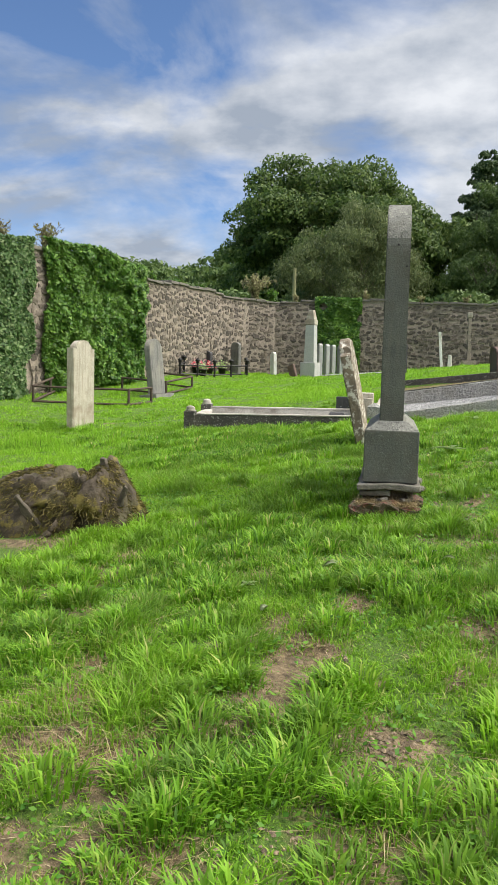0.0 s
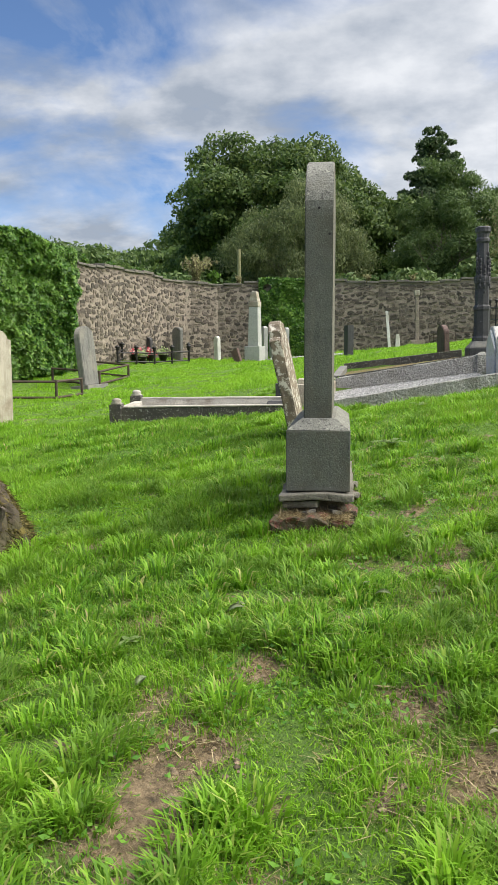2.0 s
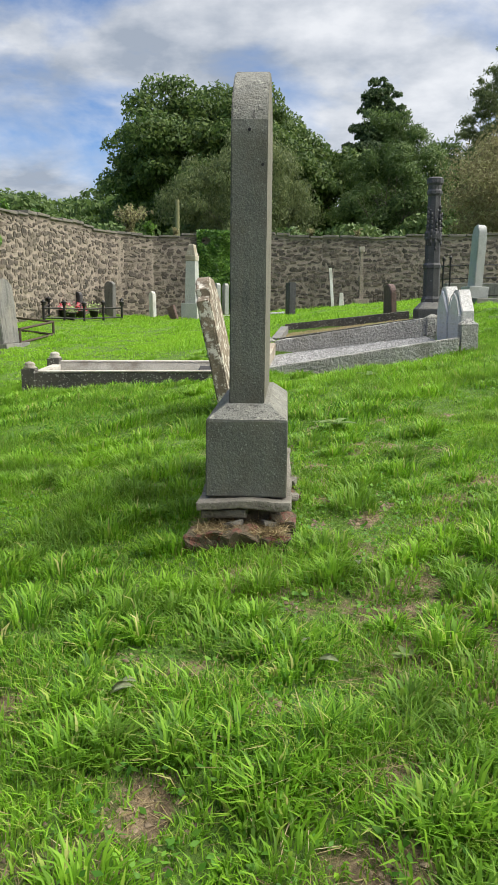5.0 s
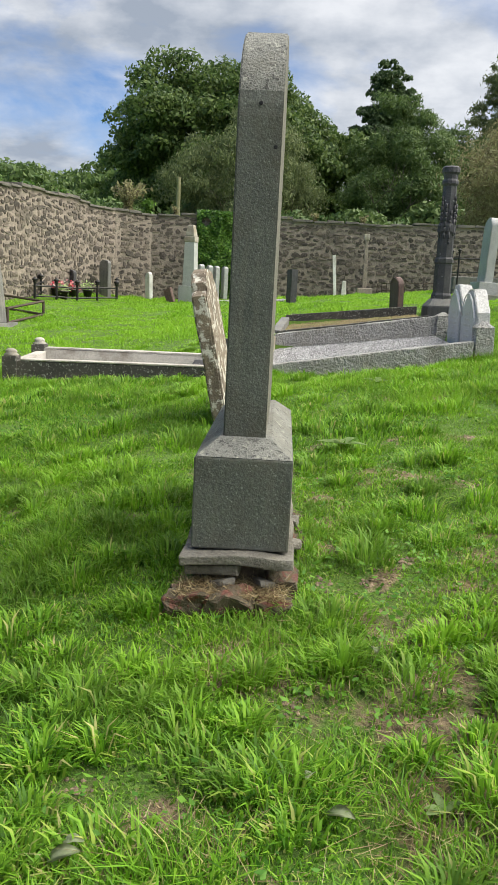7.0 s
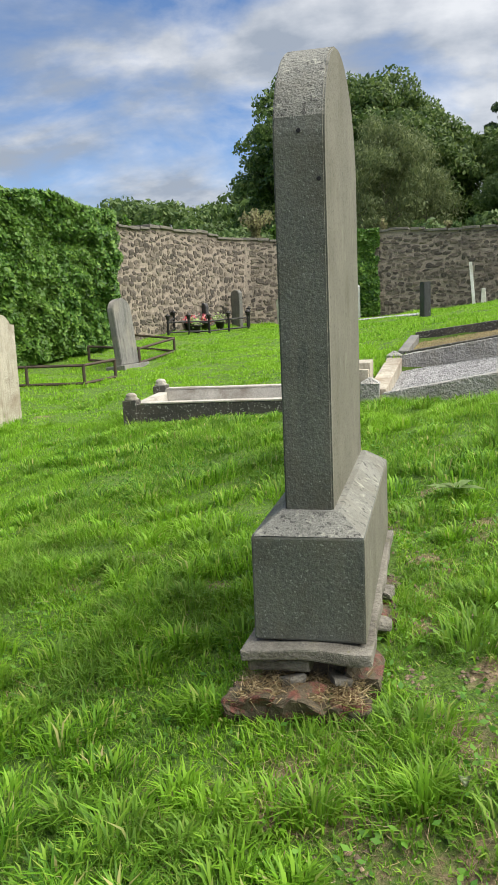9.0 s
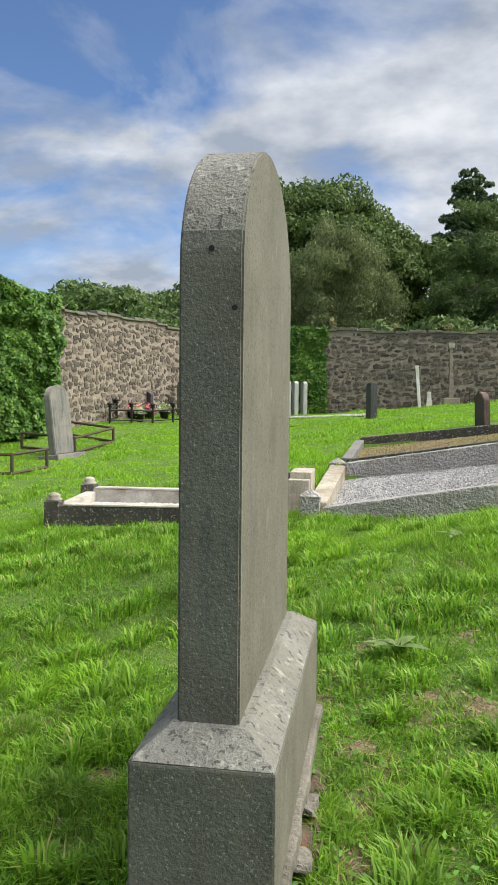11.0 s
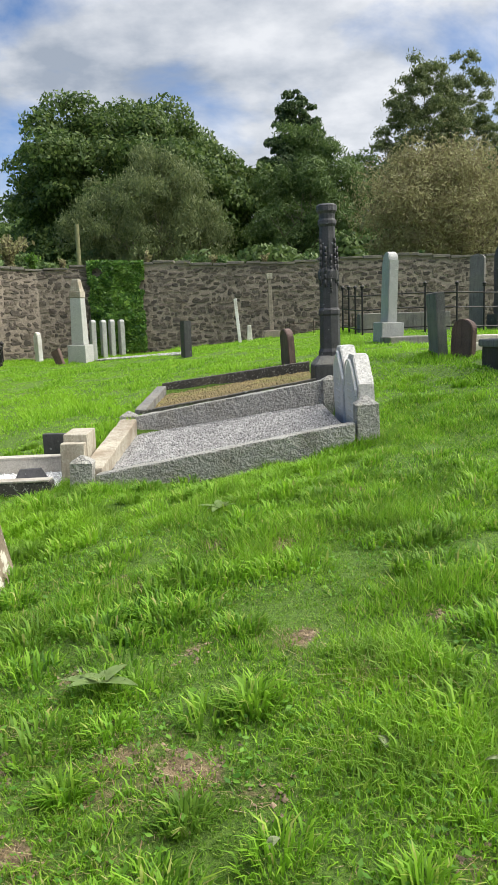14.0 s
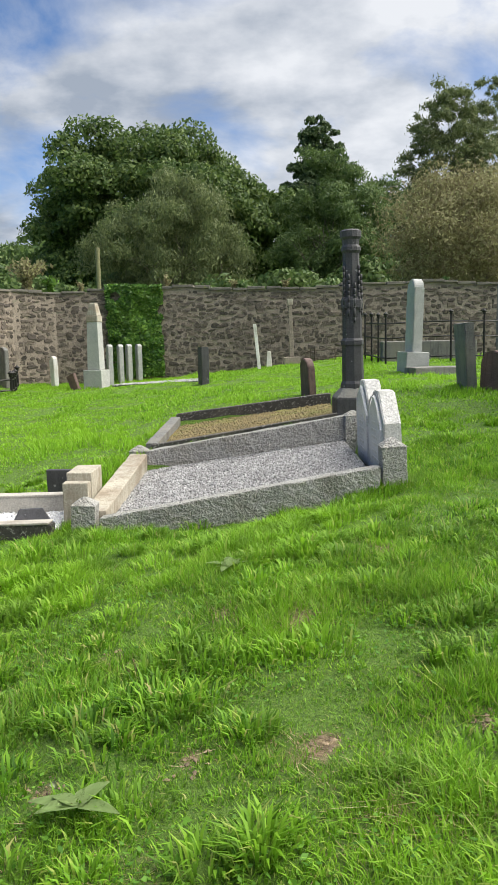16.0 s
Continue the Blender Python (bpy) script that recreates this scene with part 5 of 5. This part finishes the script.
blades("grass", "bright green tufted churchyard grass", 380000, (-2.4, 2.6, 1.5, 7.5), 0.060, 0.0033, 61, 0.9)
blades("grass", "bright green tufted churchyard grass", 330000, (-3.6, 3.6, 7.5, 12.5), 0.060, 0.0045, 62, 0.8, None, 1.0, True)
# Far and left grass takes the tones with the brighter light coloured in.
blades("grass", "bright green churchyard grass farther off", 350000, (-8.0, 8.0, 11.5, 26.8), 0.055, 0.013, 63, 0.7, M_GRASS_LIT, 0.9, True)
blades("grass", "bright green churchyard grass farther off", 110000, (-7.6, -2.4, 6.0, 12.0), 0.07, 0.006, 64, 0.6, M_GRASS_LIT, 0.9, True)
blades("grass", "bright green churchyard grass farther off", 30000, (2.6, 6.0, 4.0, 12.0), 0.08, 0.006, 65, 0.6, None, 0.9, True)
blades("grass", "rough green churchyard grass", 50000, (-8.0, 8.0, -3.0, 1.5), 0.08, 0.009, 67, 0.7, None, 0.9, True)
blades("grass", "rough green churchyard grass", 30000, (2.6, 8.0, 1.5, 12.0), 0.08, 0.009, 68, 0.7, None, 0.9, True)
blades("grass", "rough green churchyard grass", 30000, (-8.0, -2.4, 1.5, 12.0), 0.08, 0.009, 69, 0.7, None, 0.9, True)
blades("straw", "dry straw and thatch between the grass", 90000, (-2.4, 2.6, 1.5, 10.0), 0.035, 0.002, 66, 1.8, M_DRY, 0.9, True)
blades("straw", "dry straw and dead grass on worn turf", 420000, (-2.4, 2.6, 1.5, 10.0), 0.05, 0.0026, 166, 2.6, M_DRY, 1.0, True, True)


def tussocks(count, area, seed, height=0.12, spread=0.10, each=150, width=0.0036):
    """Taller tufts with arching blades that spread from their middles."""
    r = np.random.default_rng(seed)
    cs = []
    while len(cs) < count:
        x, y = area[0] + (area[1] - area[0]) * r.random(), area[2] + (area[3] - area[2]) * r.random()
        if vnoise(x + 33, y + 33, 1.1, 91) + 0.5 * (r.random() - 0.5) < 0.42 or any(math.hypot(x - bx, y - by) < 0.8 * br + 0.04 for bx, by, br in BARE):
            continue
        if any(x0 - 0.03 < x < x1 + 0.03 and y0 - 0.03 < y < y1 + 0.03 for x0, x1, y0, y1 in KERBED):
            continue
        cs.append((x, y, spread * (0.5 + 0.9 * r.random()), height * (0.55 + 0.65 * r.random())))
    c = np.repeat(np.array(cs), each, axis=0)
    n = len(c)
    a, q = r.random(n) * 6.28, np.sqrt(r.random(n))
    x, y = c[:, 0] + c[:, 2] * q * np.cos(a) * 1.25, c[:, 1] + c[:, 2] * q * np.sin(a)
    h = c[:, 3] * (1 - 0.55 * q**2) * (0.55 + 0.6 * r.random(n))
    b = a + r.normal(0, 0.7, n)
    d = np.stack([np.cos(b), np.sin(b), 0 * b], -1)
    side = np.stack([-np.sin(b), np.cos(b), 0 * b], -1)
    w = (width * (0.6 + 0.8 * r.random(n)))[:, None]
    bend = (h * (0.25 + 0.9 * q * r.random(n) + 0.35 * r.random(n)))[:, None]
    p = np.stack([x, y, ground_z(x, y) - 0.006], -1)
    up = np.array([0, 0, 1.0])
    m = p + d * bend * 0.32 + up * (h * 0.66)[:, None]
    e = p + d * bend + up * (h * (1 - 0.3 * r.random(n)))[:, None]
    v = np.stack([p - side * w * 0.8, p + side * w * 0.8, m + side * w, e, m - side * w], 1)
    k = 5 * np.arange(n)[:, None]
    f = np.concatenate([k + np.array([0, 1, 2]), k + np.array([0, 2, 4]), k + np.array([4, 2, 3])], 0)
    ob = link_mesh("grass_tussocks", mesh_from("grass_tussocks", v.reshape(-1, 3), f), M_GRASS)
    tagged(ob, "taller arching tussocks of bright green grass", "grass", kind="stuff")


tussocks(460, (-2.3, 2.4, 1.6, 7.0), 92)
tussocks(420, (-3.4, 3.8, 7.0, 11.3), 93, 0.12, 0.12, 110, 0.0046)
tussocks(160, (-6.0, 6.0, 9.0, 14.0), 94, 0.11, 0.13, 90, 0.006)


def low_weeds():
    """Clover and plantain leaves in the turf near the path."""
    r = np.random.default_rng(71)
    n = 20000
    x, y = -2.2 + 4.6 * r.random(n), 1.6 + 8 * r.random(n)
    keep = vnoise(x + 30, y + 30, 1.7, 72) * (0.6 + 0.4 * vnoise(x + 30, y + 30, 6, 73)) > 0.38
    x, y = x[keep], y[keep]
    c = np.stack([x, y, ground_z(x, y) + 0.016 + 0.02 * r.random(len(x))], -1)
    v = leaf_quads(c, np.tile((0, 0, 1.3), (len(x), 1)), np.full(len(x), 0.0125), r)
    ob = link_mesh("turf_weeds", mesh_from("turf_weeds", v, np.arange(4 * len(x)).reshape(-1, 4)), M_CLOVER)
    tagged(ob, "small clover and plantain leaves in the turf", "weeds", kind="stuff")


low_weeds()


def dock(x, y, seed, n=7, length=0.2, label="broad-leaved dock plant flat in the grass"):
    r = random.Random(seed)
    t = thing("dock_plant", label, "weed", pose(x, y, gz(x, y)))
    for k in range(n):
        bm, a, ln, w = bmesh.new(), k * 5.0 / n + r.uniform(-0.6, 0.6), length * r.uniform(0.6, 1.1), length * r.uniform(0.12, 0.2)
        rise = r.uniform(0.1, 0.6)
        rows = []
        for i in range(6):
            f = i / 5
            half = w * math.sin(math.pi * (0.08 + 0.92 * f) ** 0.8) * (1 if f < 1 else 0.1) + 0.003
            zc = min(0.07, 0.35 * length) + rise * ln * f * (1.0 - 0.6 * f)
            rows.append([bm.verts.new((ln * f, s * half, zc + abs(s) * half * 0.35)) for s in (-1, 0, 1)])
        for p, q in zip(rows, rows[1:]):
            for s in range(2):
                bm.faces.new((p[s], p[s + 1], q[s + 1], q[s]))
        bmesh.ops.solidify(bm, geom=bm.faces[:], thickness=0.0015)
        ob = part("leaf", bm, M_WEED, t, smooth=True)
        ob.matrix_local = pose(0, 0, 0, 0, 0, math.degrees(a))


dock(0.56, 7.41, 1, 6, 0.16)
dock(1.02, 9.55, 2, 9, 0.14, "dark green leafy weed standing in the grass")
dock(0.75, 12.1, 3, 9, 0.16, "green weed growing in the gravel")
dock(-0.7, 3.9, 4, 5, 0.07, "small broad-leaved weed in the turf")
dock(1.0, 3.9, 5, 5, 0.06, "small broad-leaved weed in the turf")
dock(0.6, 4.3, 6, 5, 0.06, "small broad-leaved weed in the turf")

M_FALLEN = leafy("pale_fallen_leaves", [(0.0, (0.30, 0.36, 0.20)), (1.0, (0.52, 0.55, 0.38))], 0.2, 0.6)


def fallen_leaf(x, y, turn, length=0.06):
    """One pale leaf lying on the turf."""
    bm, rows = bmesh.new(), []
    for i in range(6):
        f = i / 5
        half = 0.26 * length * math.sin(math.pi * (0.06 + 0.9 * f) ** 0.85) + 0.0015
        rows.append([bm.verts.new((length * (f - 0.5), k * half, 0.006 + 0.012 * math.sin(3 * f) + 0.3 * half * abs(k))) for k in (-1, 0, 1)])
    for p, q in zip(rows, rows[1:]):
        for k in range(2):
            bm.faces.new((p[k], p[k + 1], q[k + 1], q[k]))
    bmesh.ops.solidify(bm, geom=bm.faces[:], thickness=0.001)
    ob = part("fallen_leaf", bm, M_FALLEN, None, smooth=True)
    ob.matrix_world = pose(x, y, gz(x, y) + 0.035, 8, -10, turn)
    tagged(ob, "small pale dried leaf lying on the grass", "leaf", "fallen leaves")


FALLEN = [(-0.27, 4.15), (-0.55, 3.54), (1.15, 4.43), (0.63, 3.18), (0.51, 4.98), (0.35, 4.26), (1.18, 6.44), (1.56, 6.82), (1.88, 6.65), (0.28, 4.41), (0.44, 7.56), (-0.28, 4.11)]
for i, (x, y) in enumerate(FALLEN):
    fallen_leaf(x, y, 67 * i, 0.05 + 0.012 * (i % 3))


def crumbs():
    """Crumbled earth and bits on the worn places."""
    r = np.random.default_rng(81)
    cs = []
    for bx, by, br in BARE:
        n = int(500 * br)
        cs.append(np.stack([bx + r.normal(0, br * 0.55, n), by + r.normal(0, br * 0.55, n)], -1))
    c = np.concatenate(cs)
    n = len(c)
    base = np.array([(1, 0, 0), (0, 1, 0), (-1, 0, 0), (0, -1, 0), (0, 0, 0.7)])
    tri = np.array([(0, 1, 4), (1, 2, 4), (2, 3, 4), (3, 0, 4)])
    k = base[None] * (0.003 + 0.010 * r.random((n, 1, 1)) ** 2) * (0.5 + r.random((n, 5, 1)))
    v = k + np.stack([c[:, 0], c[:, 1], ground_z(c[:, 0], c[:, 1]) + 0.002], -1)[:, None]
    f = (tri[None] + 5 * np.arange(n)[:, None, None]).reshape(-1, 3)
    ob = link_mesh("earth_crumbs", mesh_from("earth_crumbs", v.reshape(-1, 3), f), M_CLOD)
    tagged(ob, "brown crumbled earth on worn turf", "soil", kind="stuff")


crumbs()

# ---- stones of the wall, last ----


def wall_stones():
    r = random.Random(77)
    kinds = []
    for k in range(14):
        me = bpy.data.meshes.new("stone")
        bm = bmesh.new()
        n = 8
        ang = [2 * math.pi * (i + r.uniform(-0.42, 0.42)) / n for i in range(n)]
        rad = [r.uniform(0.68, 1.08) for _ in range(n)]
        sq = lambda a: 1 / max(abs(math.cos(a)), abs(math.sin(a))) ** 0.5  # noqa: E731
        ring = [(rad[i] * sq(ang[i]) * math.cos(ang[i]) * 0.5, rad[i] * sq(ang[i]) * math.sin(ang[i]) * 0.5) for i in range(n)]
        lo = [bm.verts.new((u, -0.01, v)) for u, v in ring]
        hi = [bm.verts.new((u * 0.88, 0.012 + r.uniform(-0.008, 0.012), v * 0.86)) for u, v in ring]
        mid = bm.verts.new((r.uniform(-0.1, 0.1), r.uniform(0.010, 0.022), r.uniform(-0.1, 0.1)))
        for i in range(n):
            j = (i + 1) % n
            bm.faces.new((lo[i], lo[j], hi[j], hi[i]))
            bm.faces.new((hi[i], hi[j], mid))
        bmesh.ops.recalc_face_normals(bm, faces=bm.faces)
        if sum(f.normal.y for f in bm.faces) < 0:
            bmesh.ops.reverse_faces(bm, faces=bm.faces[:])
        bm.to_mesh(me)
        bm.free()
        me.materials.append(M_WALLSTONE)
        kinds.append(me)
    s_lo, s_hi = S_D - 0.6, s_of(x=11.5)
    bare_lo, bare_hi = s_of(x=-2.6), s_of(x=-1.25)
    spots = []
    for span in ((s_lo, s_hi), (S_B - 0.1, S_C + 0.2)):
        z = 0.3
        while z < WALL_TOP - 0.2:
            ch = r.uniform(0.07, 0.16)
            s = span[0] + r.uniform(0, 0.2)
            while s < span[1]:
                w = r.uniform(0.07, 0.30)
                _, p, a, n = at_wall(s + w / 2)
                if z + ch / 2 > gz(*p.xy) - 0.05 and not bare_lo < s < bare_hi:
                    spots.append((s + w / 2, z + ch / 2 + r.uniform(-0.06, 0.06), w * r.uniform(0.95, 1.2), ch * r.uniform(0.8, 1.4)))
                s += w + r.uniform(-0.01, 0.03)
            z += ch + 0.012
    # coping stones
    cope = []
    s = s_of(y=11.0)
    while s < s_hi:
        w = r.uniform(0.35, 0.75)
        cope.append((s + w / 2, w, r.uniform(0.06, 0.09)))
        s += w + 0.012
    joined_v, joined_f, off, made = [], [], 0, 0
    mid_s = s_of(x=1.5)
    order = sorted(spots, key=lambda q: abs(q[0] - mid_s) + 0.2 * abs(q[1] - 2.6))
    arrays = []
    for me in kinds:
        co = np.empty(len(me.vertices) * 3)
        me.vertices.foreach_get("co", co)
        arrays.append((co.reshape(-1, 3), [list(f.vertices) for f in me.polygons]))
    for i, (s, z, w, h) in enumerate(order):
        _, p, a, n = at_wall(s)
        m = Matrix((( -a.x, n.x, 0, p.x), (-a.y, n.y, 0, p.y), (0, 0, 1, z), (0, 0, 0, 1))) @ Matrix.Rotation(r.gauss(0, 0.14), 4, "Y") @ Matrix.Diagonal((w, 1, h, 1))
        k = r.randrange(len(kinds))
        if i < 260:
            ob = new("stone", kinds[k])
            ob.parent = WALL_OB
            ob.matrix_local = m
        else:
            mm = np.array(m)
            co = arrays[k][0] @ mm[:3, :3].T + mm[:3, 3]
            joined_v.append(co)
            joined_f += [[v + off for v in f] for f in arrays[k][1]]
            off += len(co)
    me = bpy.data.meshes.new("rubble")
    me.from_pydata(np.concatenate(joined_v).tolist(), [], joined_f)
    ob = link_mesh("rubble", me, M_WALLSTONE, WALL_OB)
    ob["kind"] = "stuff"
    for i, (s, w, h) in enumerate(cope):
        _, p, a, n = at_wall(s)
        b = block(-w / 2, w / 2, -0.58, 0.07, 0, h, 0.015, 0.012)
        ob = part("coping_stone", b, M_COPING, WALL_OB, "flat grey coping stone" if i == 0 else "")
        ob.matrix_local = Matrix(((a.x, n.x, 0, p.x), (a.y, n.y, 0, p.y), (0, 0, 1, wall_top(s) - 0.085), (0, 0, 0, 1)))


wall_stones()
